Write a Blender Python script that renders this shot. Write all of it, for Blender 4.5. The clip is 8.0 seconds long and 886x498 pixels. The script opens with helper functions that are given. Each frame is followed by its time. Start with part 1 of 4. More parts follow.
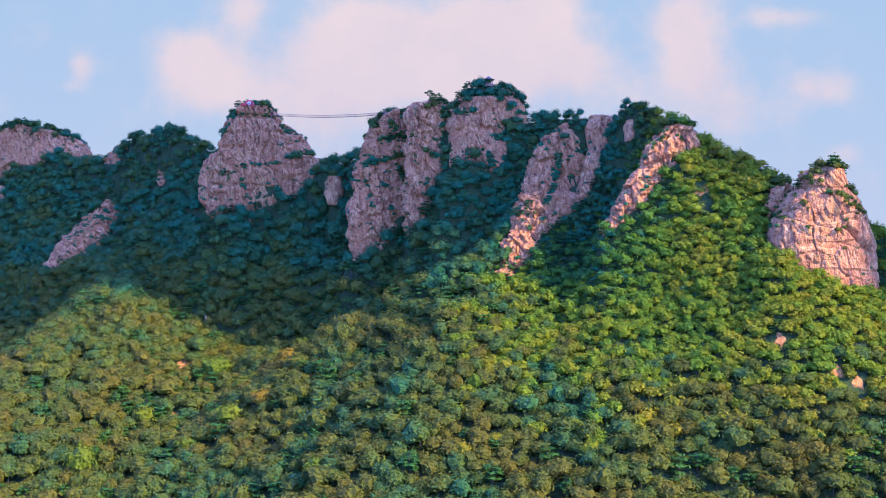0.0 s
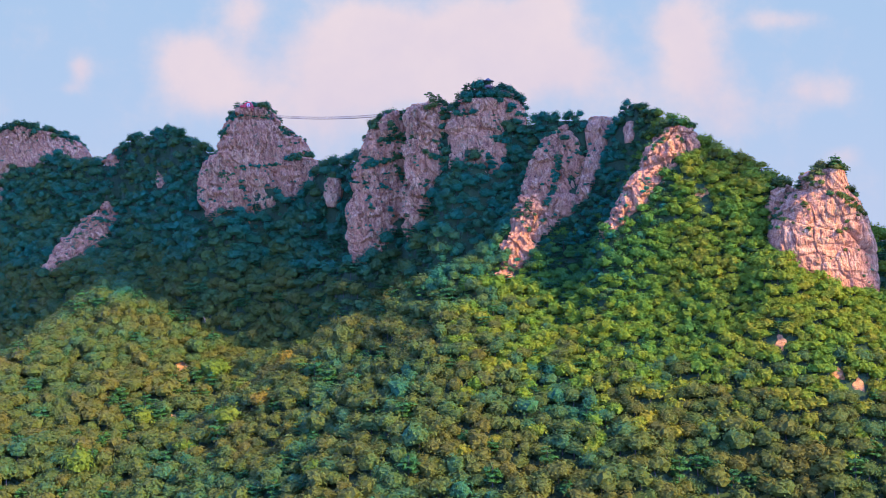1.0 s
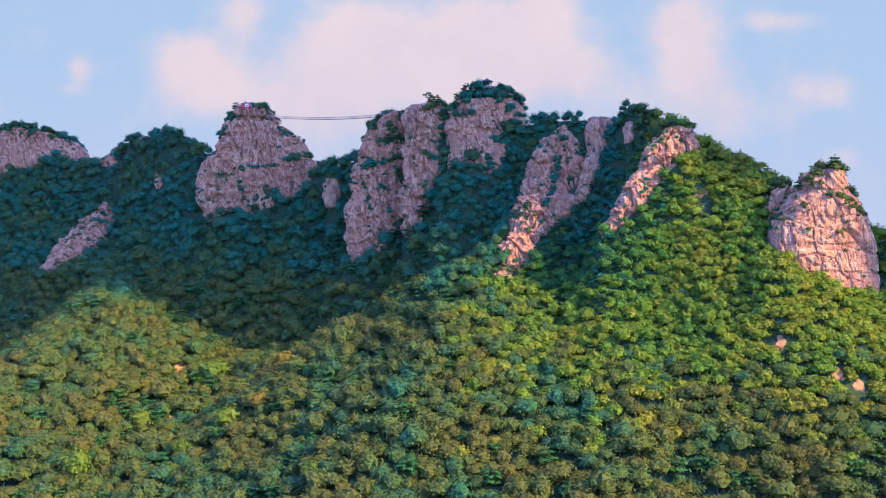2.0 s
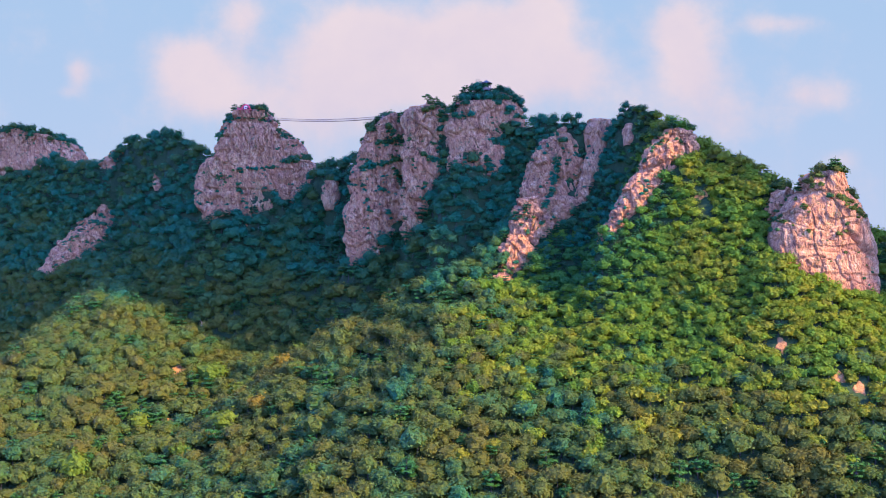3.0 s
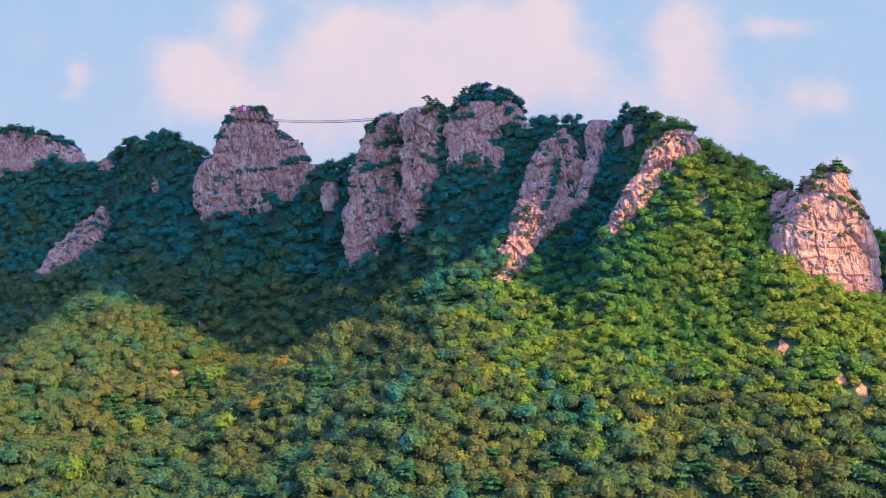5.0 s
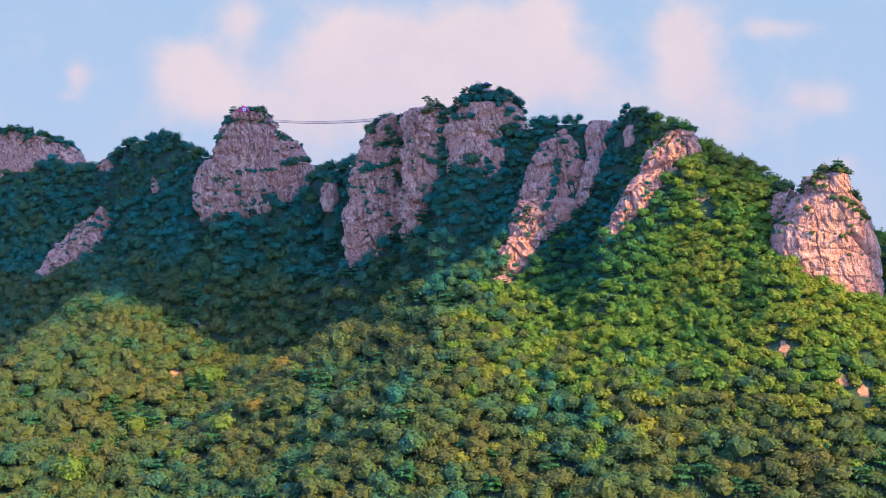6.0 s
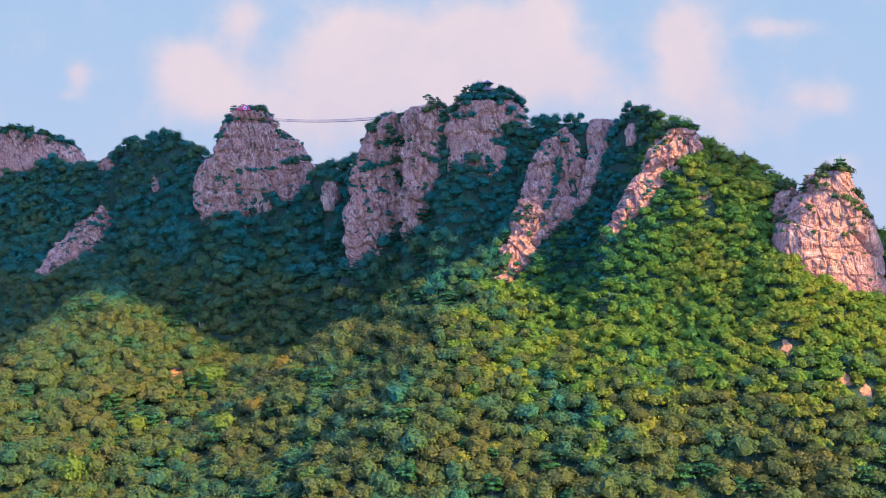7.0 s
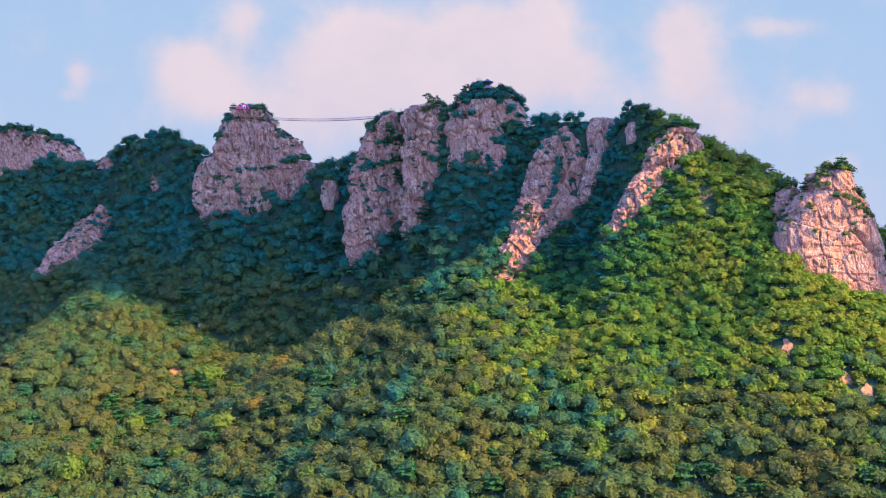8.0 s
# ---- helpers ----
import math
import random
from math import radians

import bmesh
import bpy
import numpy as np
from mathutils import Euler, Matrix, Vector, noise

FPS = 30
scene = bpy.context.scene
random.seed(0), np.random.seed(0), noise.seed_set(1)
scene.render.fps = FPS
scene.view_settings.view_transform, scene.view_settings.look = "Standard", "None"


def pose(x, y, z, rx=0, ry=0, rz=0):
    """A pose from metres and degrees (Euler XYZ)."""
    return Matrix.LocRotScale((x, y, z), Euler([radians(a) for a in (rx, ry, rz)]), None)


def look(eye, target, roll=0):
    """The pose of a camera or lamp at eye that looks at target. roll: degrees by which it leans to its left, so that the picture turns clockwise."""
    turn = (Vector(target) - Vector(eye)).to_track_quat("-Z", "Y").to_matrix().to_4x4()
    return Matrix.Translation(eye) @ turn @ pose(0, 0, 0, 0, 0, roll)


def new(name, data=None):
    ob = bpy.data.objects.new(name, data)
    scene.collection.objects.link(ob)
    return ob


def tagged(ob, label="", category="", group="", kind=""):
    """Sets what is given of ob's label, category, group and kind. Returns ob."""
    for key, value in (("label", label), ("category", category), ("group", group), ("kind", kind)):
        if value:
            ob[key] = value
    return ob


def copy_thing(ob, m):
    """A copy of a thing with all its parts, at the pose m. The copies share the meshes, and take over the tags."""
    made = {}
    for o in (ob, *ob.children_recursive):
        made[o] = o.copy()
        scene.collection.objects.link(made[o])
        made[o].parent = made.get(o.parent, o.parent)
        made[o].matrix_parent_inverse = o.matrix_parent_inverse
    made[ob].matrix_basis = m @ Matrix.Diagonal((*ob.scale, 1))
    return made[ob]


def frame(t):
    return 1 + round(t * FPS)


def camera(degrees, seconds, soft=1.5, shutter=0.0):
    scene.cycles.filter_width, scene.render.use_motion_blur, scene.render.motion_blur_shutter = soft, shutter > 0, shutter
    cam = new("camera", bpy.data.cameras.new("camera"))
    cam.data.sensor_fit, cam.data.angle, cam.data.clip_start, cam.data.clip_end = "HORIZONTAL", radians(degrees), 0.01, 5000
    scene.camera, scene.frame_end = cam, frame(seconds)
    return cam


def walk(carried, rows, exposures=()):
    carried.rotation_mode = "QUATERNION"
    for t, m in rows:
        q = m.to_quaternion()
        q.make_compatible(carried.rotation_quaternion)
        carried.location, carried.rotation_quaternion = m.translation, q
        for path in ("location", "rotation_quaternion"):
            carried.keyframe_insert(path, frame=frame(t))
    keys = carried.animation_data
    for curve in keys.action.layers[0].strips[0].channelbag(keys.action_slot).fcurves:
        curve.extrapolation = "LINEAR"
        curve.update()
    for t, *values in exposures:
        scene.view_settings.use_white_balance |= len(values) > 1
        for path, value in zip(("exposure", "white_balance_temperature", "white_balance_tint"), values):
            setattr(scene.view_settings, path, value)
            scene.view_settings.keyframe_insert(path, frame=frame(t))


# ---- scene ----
cam = camera(45.0, 8.0, soft=0.95)
PATH = [
    (0.0, pose(-0.000, 0.000, 160.000, 90.0000, -0.0000, 0.0000)),
    (0.5, pose(-0.028, 0.616, 159.848, 90.0593, -0.0036, -0.0200)),
    (1.0, pose(-0.055, 1.232, 159.697, 90.1365, -0.0072, -0.0303)),
    (1.5, pose(-0.083, 1.848, 159.545, 90.1559, -0.0072, -0.0563)),
    (3.0, pose(-0.166, 3.695, 159.090, 90.3518, -0.0143, -0.1462)),
    (3.5, pose(-0.193, 4.311, 158.939, 90.4081, -0.0286, -0.1432)),
    (4.0, pose(-0.221, 4.927, 158.787, 90.4644, -0.0358, -0.1641)),
    (4.5, pose(-0.248, 5.543, 158.636, 90.4762, -0.0430, -0.1747)),
    (6.0, pose(-0.331, 7.391, 158.181, 90.5912, -0.0609, -0.1840)),
    (6.5, pose(-0.359, 8.007, 158.029, 90.5797, -0.0645, -0.1671)),
    (7.0, pose(-0.387, 8.623, 157.878, 90.5655, -0.0680, -0.1365)),
    (7.5, pose(-0.414, 9.238, 157.726, 90.5851, -0.0716, -0.1471)),
    (8.0, pose(-0.442, 9.854, 157.574, 90.5509, -0.0716, -0.1517)),
]
walk(cam, PATH)

# ---- light ----
SUN_TURN, SUN_HEIGHT = radians(119), radians(35)   # clockwise from +y, above the horizon
TO_SUN = Vector((math.sin(SUN_TURN) * math.cos(SUN_HEIGHT), math.cos(SUN_TURN) * math.cos(SUN_HEIGHT), math.sin(SUN_HEIGHT)))
world = bpy.data.worlds.new("sky")
scene.world = world
world.use_nodes = True
sky = world.node_tree.nodes.new("ShaderNodeTexSky")
sky.sky_type, sky.sun_disc = "NISHITA", False
sky.sun_elevation, sky.sun_rotation = SUN_HEIGHT, SUN_TURN
sky.altitude, sky.air_density, sky.dust_density = 400, 1.2, 1.0
deep = world.node_tree.nodes.new("ShaderNodeMix")
deep.data_type, deep.blend_type = "RGBA", "MULTIPLY"
deep.inputs[0].default_value = 1.0
deep.inputs[7].default_value = (0.58, 0.95, 3.0, 1)
world.node_tree.links.new(sky.outputs[0], deep.inputs[6])
world.node_tree.links.new(deep.outputs[2], world.node_tree.nodes["Background"].inputs[0])
world.node_tree.nodes["Background"].inputs[1].default_value = 0.195
sun_data = bpy.data.lights.new("sun", "SUN")
sun_data.energy, sun_data.angle, sun_data.color = 4.8, radians(1.0), (1.0, 0.81, 0.36)
sun = new("sun", sun_data)
sun.matrix_world = look(TO_SUN * 1000, (0, 0, 0))
scene.view_settings.exposure = 1.82


# ---- materials ----
class Nodes:
    """A node material, written down briefly."""

    def __init__(self, name):
        self.material = bpy.data.materials.new(name)
        self.material.use_nodes = True
        self.tree = self.material.node_tree
        self.tree.nodes.clear()

    def add(self, kind, **inputs):
        node = self.tree.nodes.new("ShaderNode" + kind)
        for key, value in inputs.items():
            self.put(node.inputs[int(key[1:]) if key[1:].isdigit() else key.replace("_", " ")], value)
        return node

    def put(self, socket, value):
        if isinstance(value, bpy.types.NodeSocket):
            self.tree.links.new(value, socket)
        elif isinstance(value, bpy.types.Node):
            self.tree.links.new(value.outputs[0], socket)
        else:
            socket.default_value = value

    def math(self, operation, a, b=0.0, clamp=False):
        node = self.add("Math", i0=a, i1=b)
        node.operation, node.use_clamp = operation, clamp
        return node.outputs[0]

    def noise(self, place, scale, detail=4.0, rough=0.55, stretch=None):
        if stretch:
            mapping = self.add("Mapping", Vector=place, Scale=stretch)
            place = mapping.outputs[0]
        return self.add("TexNoise", Vector=place, Scale=scale, Detail=detail, Roughness=rough).outputs[0]

    def ramp(self, factor, *stops):
        node = self.add("ValToRGB", Fac=factor)
        ramp = node.color_ramp
        while len(ramp.elements) < len(stops):
            ramp.elements.new(0.5)
        for element, (place, colour) in zip(ramp.elements, stops):
            element.position = place
            element.color = (*colour, 1) if len(colour) == 3 else colour
        return node.outputs[0]

    def mix(self, factor, a, b, blend="MIX"):
        node = self.add("Mix")
        node.data_type, node.blend_type = "RGBA", blend
        self.put(node.inputs[0], factor)
        self.put(node.inputs[6], a)
        self.put(node.inputs[7], b)
        return node.outputs[2]

    def out(self, shader):
        self.put(self.add("OutputMaterial").inputs[0], shader)
        return self.material


def smooth_ramp(n, factor, low, high):
    node = n.add("MapRange", Value=factor)
    node.interpolation_type = "SMOOTHSTEP"
    node.inputs[1].default_value, node.inputs[2].default_value = low, high
    return node.outputs[0]


def rock_material(name, pale, mid, dark, tint):
    """Weathered granite: blotches and grain, long stains down the face, lichen in the hollows."""
    n = Nodes(name)
    place = n.add("NewGeometry").outputs["Position"]
    broad = n.noise(place, 0.06, 4, 0.6)
    blotch = n.noise(place, 0.45, 7, 0.68, (1.0, 1.0, 0.55))
    streak = n.noise(place, 0.6, 5, 0.62, (1.0, 1.0, 0.12))
    grain = n.noise(place, 1.7, 6, 0.72)
    colour = n.ramp(n.math("ADD", n.math("MULTIPLY", blotch, 0.65), n.math("MULTIPLY", grain, 0.35)), (0.38, dark), (0.50, mid), (0.65, pale))
    colour = n.mix(n.math("MULTIPLY", smooth_ramp(n, broad, 0.44, 0.62), 0.55), colour, tint)
    rust = smooth_ramp(n, n.noise(place, 0.13, 4, 0.6, (1.0, 1.0, 0.35)), 0.57, 0.72)
    colour = n.mix(n.math("MULTIPLY", rust, 0.5), colour, (0.56, 0.28, 0.11, 1))
    wash = smooth_ramp(n, streak, 0.55, 0.72)
    colour = n.mix(n.math("MULTIPLY", wash, 0.6), colour, (*[c * 0.7 for c in dark], 1))
    crack = n.add("TexVoronoi", Vector=n.add("Mapping", Vector=place, Scale=(1.0, 1.0, 0.26)).outputs[0], Scale=0.42)
    crack.feature = "DISTANCE_TO_EDGE"
    seam = n.math("MULTIPLY", n.math("SUBTRACT", 1.0, smooth_ramp(n, crack.outputs[0], 0.0, 0.07)), smooth_ramp(n, blotch, 0.44, 0.58))
    colour = n.mix(n.math("MULTIPLY", seam, 0.6), colour, (*[c * 0.5 for c in dark], 1))
    moss = smooth_ramp(n, n.noise(place, 0.30, 6, 0.72), 0.555, 0.66)
    colour = n.mix(n.math("MULTIPLY", moss, 0.65), colour, (0.075, 0.10, 0.035, 1))
    height = n.math("ADD", n.math("MULTIPLY", blotch, 1.2), n.math("SUBTRACT", n.math("MULTIPLY", grain, 1.2), n.math("MULTIPLY", seam, 0.25)))
    bump = n.add("Bump", Strength=0.8, Distance=0.7, Height=height)
    return n.out(n.add("BsdfPrincipled", Base_Color=colour, Roughness=0.9, Normal=bump.outputs[0], Specular_IOR_Level=0.15))


def leaf_material(name, colours, glow):
    """Foliage: each tree has its own tint, and stands of one tone run over the slopes."""
    n = Nodes(name)
    place = n.add("NewGeometry").outputs["Position"]
    own = n.add("Attribute")
    own.attribute_name = "tree_tint"
    tone = n.math("FRACT", n.math("ADD", own.outputs["Fac"], n.add("ObjectInfo").outputs["Random"]))
    stand = n.noise(place, 0.024, 4, 0.62)
    leaf = n.add("NewGeometry").outputs["Random Per Island"]
    value = n.math("ADD", n.math("MULTIPLY", tone, 0.30), n.math("MULTIPLY", n.math("SUBTRACT", stand, 0.18), 1.20))
    value = n.math("ADD", value, n.math("MULTIPLY", n.math("SUBTRACT", leaf, 0.5), 0.15), clamp=True)
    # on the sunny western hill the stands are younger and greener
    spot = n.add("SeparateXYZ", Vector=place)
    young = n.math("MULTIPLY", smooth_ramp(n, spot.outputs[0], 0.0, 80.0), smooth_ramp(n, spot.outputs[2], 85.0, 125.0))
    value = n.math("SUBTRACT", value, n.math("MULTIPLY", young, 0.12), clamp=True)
    # towards the crest the leaves turn dark blue-green, painting in the shade there
    crest_shade = n.math("MULTIPLY", smooth_ramp(n, spot.outputs[2], 130.0, 165.0), n.math("SUBTRACT", 1.0, smooth_ramp(n, spot.outputs[0], 78.0, 100.0)))
    value = n.math("SUBTRACT", value, n.math("MULTIPLY", crest_shade, 0.32), clamp=True)
    clump = n.noise(place, 1.5, 4, 0.7)
    value = n.math("ADD", value, n.math("MULTIPLY", n.math("SUBTRACT", clump, 0.5), 0.45), clamp=True)
    colour = n.ramp(value, *colours)
    bump = n.add("Bump", Strength=0.8, Distance=0.7, Height=clump)
    body = n.add("BsdfPrincipled", Base_Color=colour, Roughness=0.65, Specular_IOR_Level=0.14, Normal=bump.outputs[0])
    back = n.add("BsdfTranslucent", Color=colour, Normal=bump.outputs[0])
    return n.out(n.add("MixShader", i0=glow, i1=body.outputs[0], i2=back.outputs[0]))


def plain_material(name, colour, rough=0.7, metal=0.0, vary=0.25, scale=1.5):
    n = Nodes(name)
    place = n.add("NewGeometry").outputs["Position"]
    dirt = n.noise(place, scale, 5, 0.65)
    tone = n.mix(n.math("MULTIPLY", dirt, vary), (*colour, 1), (*[c * 0.35 for c in colour], 1))
    bump = n.add("Bump", Strength=0.25, Distance=0.05, Height=dirt)
    return n.out(n.add("BsdfPrincipled", Base_Color=tone, Roughness=rough, Metallic=metal, Normal=bump.outputs[0]))


def ground_material():
    n = Nodes("forest_floor")
    place = n.add("NewGeometry").outputs["Position"]
    fine = n.noise(place, 0.5, 6, 0.7)
    broad = n.noise(place, 0.03, 4, 0.6)
    low = n.ramp(fine, (0.3, (0.012, 0.020, 0.008)), (0.55, (0.024, 0.040, 0.012)), (0.75, (0.045, 0.055, 0.016)))
    colour = n.mix(smooth_ramp(n, broad, 0.4, 0.7), low, (0.026, 0.042, 0.012, 1))
    bump = n.add("Bump", Strength=0.9, Distance=0.8, Height=fine)
    return n.out(n.add("BsdfPrincipled", Base_Color=colour, Roughness=0.95, Normal=bump.outputs[0], Specular_IOR_Level=0.1))


ROCK = rock_material("granite", (0.60, 0.325, 0.142), (0.42, 0.160, 0.064), (0.12, 0.041, 0.022), (0.44, 0.154, 0.062, 1))
SOIL = rock_material("bare_soil", (0.50, 0.225, 0.075), (0.38, 0.150, 0.048), (0.22, 0.085, 0.032), (0.40, 0.160, 0.050, 1))
# the blue-green low end of broad_leaves holds the upper forest's shade
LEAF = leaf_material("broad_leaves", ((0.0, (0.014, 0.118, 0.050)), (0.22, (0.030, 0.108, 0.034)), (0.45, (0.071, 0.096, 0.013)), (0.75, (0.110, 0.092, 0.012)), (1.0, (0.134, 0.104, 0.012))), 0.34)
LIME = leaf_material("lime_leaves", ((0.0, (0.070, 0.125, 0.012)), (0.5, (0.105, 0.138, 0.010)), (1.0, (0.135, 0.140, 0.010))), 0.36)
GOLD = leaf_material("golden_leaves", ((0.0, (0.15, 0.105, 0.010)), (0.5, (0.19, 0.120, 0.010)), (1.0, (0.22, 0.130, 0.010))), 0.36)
# greener young leaves, their colour also brightened to stand in for sun
YOUNG_SUNLIT = leaf_material("young_sunlit_leaves", ((0.0, (0.044, 0.126, 0.019)), (0.25, (0.092, 0.168, 0.012)), (0.5, (0.155, 0.186, 0.010)), (0.75, (0.212, 0.174, 0.013)), (1.0, (0.236, 0.176, 0.014))), 0.38)
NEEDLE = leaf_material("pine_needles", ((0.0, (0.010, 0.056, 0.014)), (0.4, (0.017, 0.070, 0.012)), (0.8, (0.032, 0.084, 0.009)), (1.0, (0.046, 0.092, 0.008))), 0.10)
BARK = plain_material("bark", (0.050, 0.036, 0.026), 0.9, 0, 0.6, 3)
GROUND = ground_material()
STEEL = plain_material("weathered_steel", (0.17, 0.09, 0.06), 0.8, 0.0)
RED = plain_material("red_paint", (0.62, 0.035, 0.035), 0.5)
WHITE = plain_material("white_paint", (0.80, 0.68, 0.54), 0.6)
TIMBER = plain_material("dark_timber", (0.07, 0.05, 0.045), 0.7)
DEADWOOD = plain_material("dead_wood", (0.40, 0.28, 0.24), 0.9)
TILE = plain_material("roof_tiles", (0.050, 0.042, 0.036), 0.9)


# ---- shapes ----
def part(name, mesh, material, parent=None, label=""):
    """A mesh object under a thing, or at top level."""
    if isinstance(mesh, bmesh.types.BMesh):
        data = bpy.data.meshes.new(name)
        mesh.to_mesh(data)
        mesh.free()
        mesh = data
    mesh.name = name
    if not mesh.materials:
        mesh.materials.append(material)
    ob = new(name, mesh)
    ob.parent = parent
    return tagged(ob, label)


def mesh_of(name, verts, faces, shade=True):
    mesh = bpy.data.meshes.new(name)
    mesh.from_pydata(np.asarray(verts, float), [], np.asarray(faces, int))
    if shade:
        mesh.polygons.foreach_set("use_smooth", np.ones(len(mesh.polygons), bool))
    mesh.update()
    return mesh


def hashed(i, j, k, seed):
    n = (i * 374761393 + j * 668265263 + k * 2147483647 + seed * 1274126177) & 0xFFFFFFFF
    n = ((n ^ (n >> 13)) * 1274126177) & 0xFFFFFFFF
    return ((n ^ (n >> 16)) & 0xFFFF) / 32767.5 - 1.0


def lattice(p, seed=0):
    """Smooth value noise, -1 to 1, at points p (n x 3)."""
    cell = np.floor(p).astype(np.int64)
    f = p - cell
    f = f * f * (3 - 2 * f)
    total = 0
    for a in (0, 1):
        for b in (0, 1):
            for c in (0, 1):
                w = (f[:, 0] if a else 1 - f[:, 0]) * (f[:, 1] if b else 1 - f[:, 1]) * (f[:, 2] if c else 1 - f[:, 2])
                total = total + w * hashed(cell[:, 0] + a, cell[:, 1] + b, cell[:, 2] + c, seed)
    return total


def fractal(p, octaves=4, seed=0, gain=0.5):
    total, size = 0, 1.0
    for o in range(octaves):
        total = total + size * lattice(p * 2.03 ** o + 17.3 * o, seed + o)
        size *= gain
    return total


def step(x, low, high):
    s = np.clip((x - low) / (high - low), 0, 1)
    return s * s * (3 - 2 * s)


# the crags, as rows from top to foot: height, y of the face, and x of the two flanks
CRAGS = []


def crag_form(name, top_y, foot_y, rows):
    high, low = rows[0][0], rows[-1][0]
    CRAGS.append((name, [(z, foot_y + (top_y - foot_y) * (z - low) / (high - low), x0, x1) for z, x0, x1 in rows]))


crag_form("dome", 776.1, 770.8, [(249.8, -311.2, -301.0), (245.6, -333.6, -282.3), (240.2, -345.6, -269.8), (233.2, -353.4, -263.4), (223.7, -357.0, -258.9), (213.4, -358.4, -266.7), (205.2, -358.0, -274.5)])
crag_form("pillar", 631.1, 626.5, [(243.7, -121.4, -104.7), (240.3, -126.3, -99.6), (232.9, -129.5, -92.9), (225.1, -132.6, -84.4), (216.7, -134.1, -79.3), (203.4, -133.7, -77.5)])
crag_form("wall", 627.9, 623.0, [(217.4, -135.7, -87.6), (212.7, -143.2, -72.6), (206.7, -145.4, -68.9), (196.7, -145.7, -69.1), (189.4, -144.9, -75.6), (182.7, -142.1, -92.0), (175.5, -138.2, -99.4)])
crag_form("buttress", 559.1, 549.0, [(232.4, -28.4, -19.5), (227.6, -34.2, -15.3), (220.7, -38.9, -15.0), (212.7, -41.8, -15.0), (204.3, -45.2, -15.0), (192.5, -48.0, -15.2), (180.7, -50.0, -15.8), (169.0, -50.1, -16.3), (160.3, -47.7, -16.3), (148.1, -43.5, -20.9)])
crag_form("column", 540.4, 532.5, [(234.5, -15.4, 0.3), (230.2, -19.4, 2.9), (220.1, -19.9, 4.6), (205.7, -19.3, 4.5), (191.4, -19.2, 1.7), (180.0, -19.2, -1.1), (168.2, -19.1, -2.5)])
crag_form("shield", 530.0, 524.0, [(235.3, 8.7, 35.3), (230.2, 4.5, 41.4), (223.1, 2.5, 43.0), (214.6, 2.5, 39.3), (206.1, 2.8, 33.6), (199.1, 3.6, 26.6), (191.6, 4.4, 14.1)])
crag_form("block", 525.7, 523.0, [(213.0, 23.3, 32.2), (208.8, 20.0, 34.4), (201.8, 18.3, 33.5), (194.9, 18.3, 30.7), (190.1, 19.6, 23.8)])
crag_form("cap", 533.0, 530.0, [(239.7, 27.0, 33.5), (237.4, 25.9, 37.7), (233.3, 28.1, 39.3), (228.6, 30.2, 38.6)])
crag_form("upper_fin", 505.0, 496.0, [(218.4, 53.6, 60.3), (213.5, 49.0, 64.2), (205.4, 44.0, 70.6), (197.3, 40.7, 73.5), (189.2, 39.0, 72.2), (183.4, 38.4, 68.6), (178.1, 37.0, 61.8)])
crag_form("lower_fin", 490.0, 474.0, [(184.9, 36.5, 67.6), (179.6, 33.0, 66.0), (174.4, 31.0, 56.7), (167.9, 30.1, 49.5), (160.3, 27.6, 43.3), (154.0, 25.5, 38.1), (147.2, 23.5, 30.3)])
crag_form("back_slab", 500.0, 488.5, [(222.3, 70.3, 79.5), (215.5, 67.3, 79.2), (207.4, 67.0, 78.0), (196.7, 65.2, 73.0), (185.6, 60.9, 68.1)])
crag_form("rib_head", 455.0, 450.0, [(212.2, 96.4, 106.0), (208.7, 91.5, 110.7), (204.6, 88.2, 109.7), (198.5, 86.3, 104.7), (192.4, 82.5, 99.2), (186.4, 78.7, 93.7)])
crag_form("rib_foot", 451.0, 445.0, [(193.6, 84.4, 97.9), (188.8, 79.4, 95.4), (184.0, 76.4, 91.1), (179.2, 73.9, 86.7), (174.4, 70.4, 81.7), (168.5, 66.9, 76.8), (163.5, 65.4, 73.1)])
crag_form("tower_face", 416.2, 410.0, [(191.0, 144.3, 157.5), (188.3, 142.0, 158.4), (184.4, 140.7, 159.8), (179.9, 136.8, 163.5), (174.4, 132.6, 167.2), (167.9, 129.8, 169.1), (161.3, 128.9, 170.1), (154.8, 130.1, 171.1), (149.4, 134.3, 171.2), (143.9, 139.1, 170.5), (139.0, 144.3, 168.1)])
crag_form("shoulder", 430.0, 427.0, [(186.1, 136.5, 142.2), (182.9, 133.0, 144.4), (177.2, 130.5, 144.1), (170.4, 130.2, 141.5), (162.9, 131.1, 137.8)])
crag_form("slab", 711.5, 682.5, [(194.2, -225.2, -209.0), (188.4, -231.7, -208.1), (180.8, -239.6, -209.1), (173.3, -243.7, -210.4), (165.9, -251.5, -214.7), (156.7, -256.2, -221.1), (149.5, -259.0, -233.6), (142.7, -253.9, -244.8)])
crag_form("outcrop", 589.8, 588.3, [(200.2, -63.6, -57.3), (196.1, -65.7, -55.1), (189.9, -65.0, -55.7), (187.0, -63.4, -57.2)])
crag_form("hump_rock", 482.0, 479.5, [(218.3, 83.5, 86.6), (215.7, 81.8, 87.9), (211.4, 82.1, 87.1)])
crag_form("boulder", 717.8, 714.6, [(218.4, -220.4, -214.7), (213.4, -223.0, -210.1), (205.7, -220.9, -211.4)])
crag_form("ledge", 681.6, 674.0, [(212.2, -182.2, -175.7), (208.4, -184.3, -171.4), (202.4, -180.9, -171.6)])
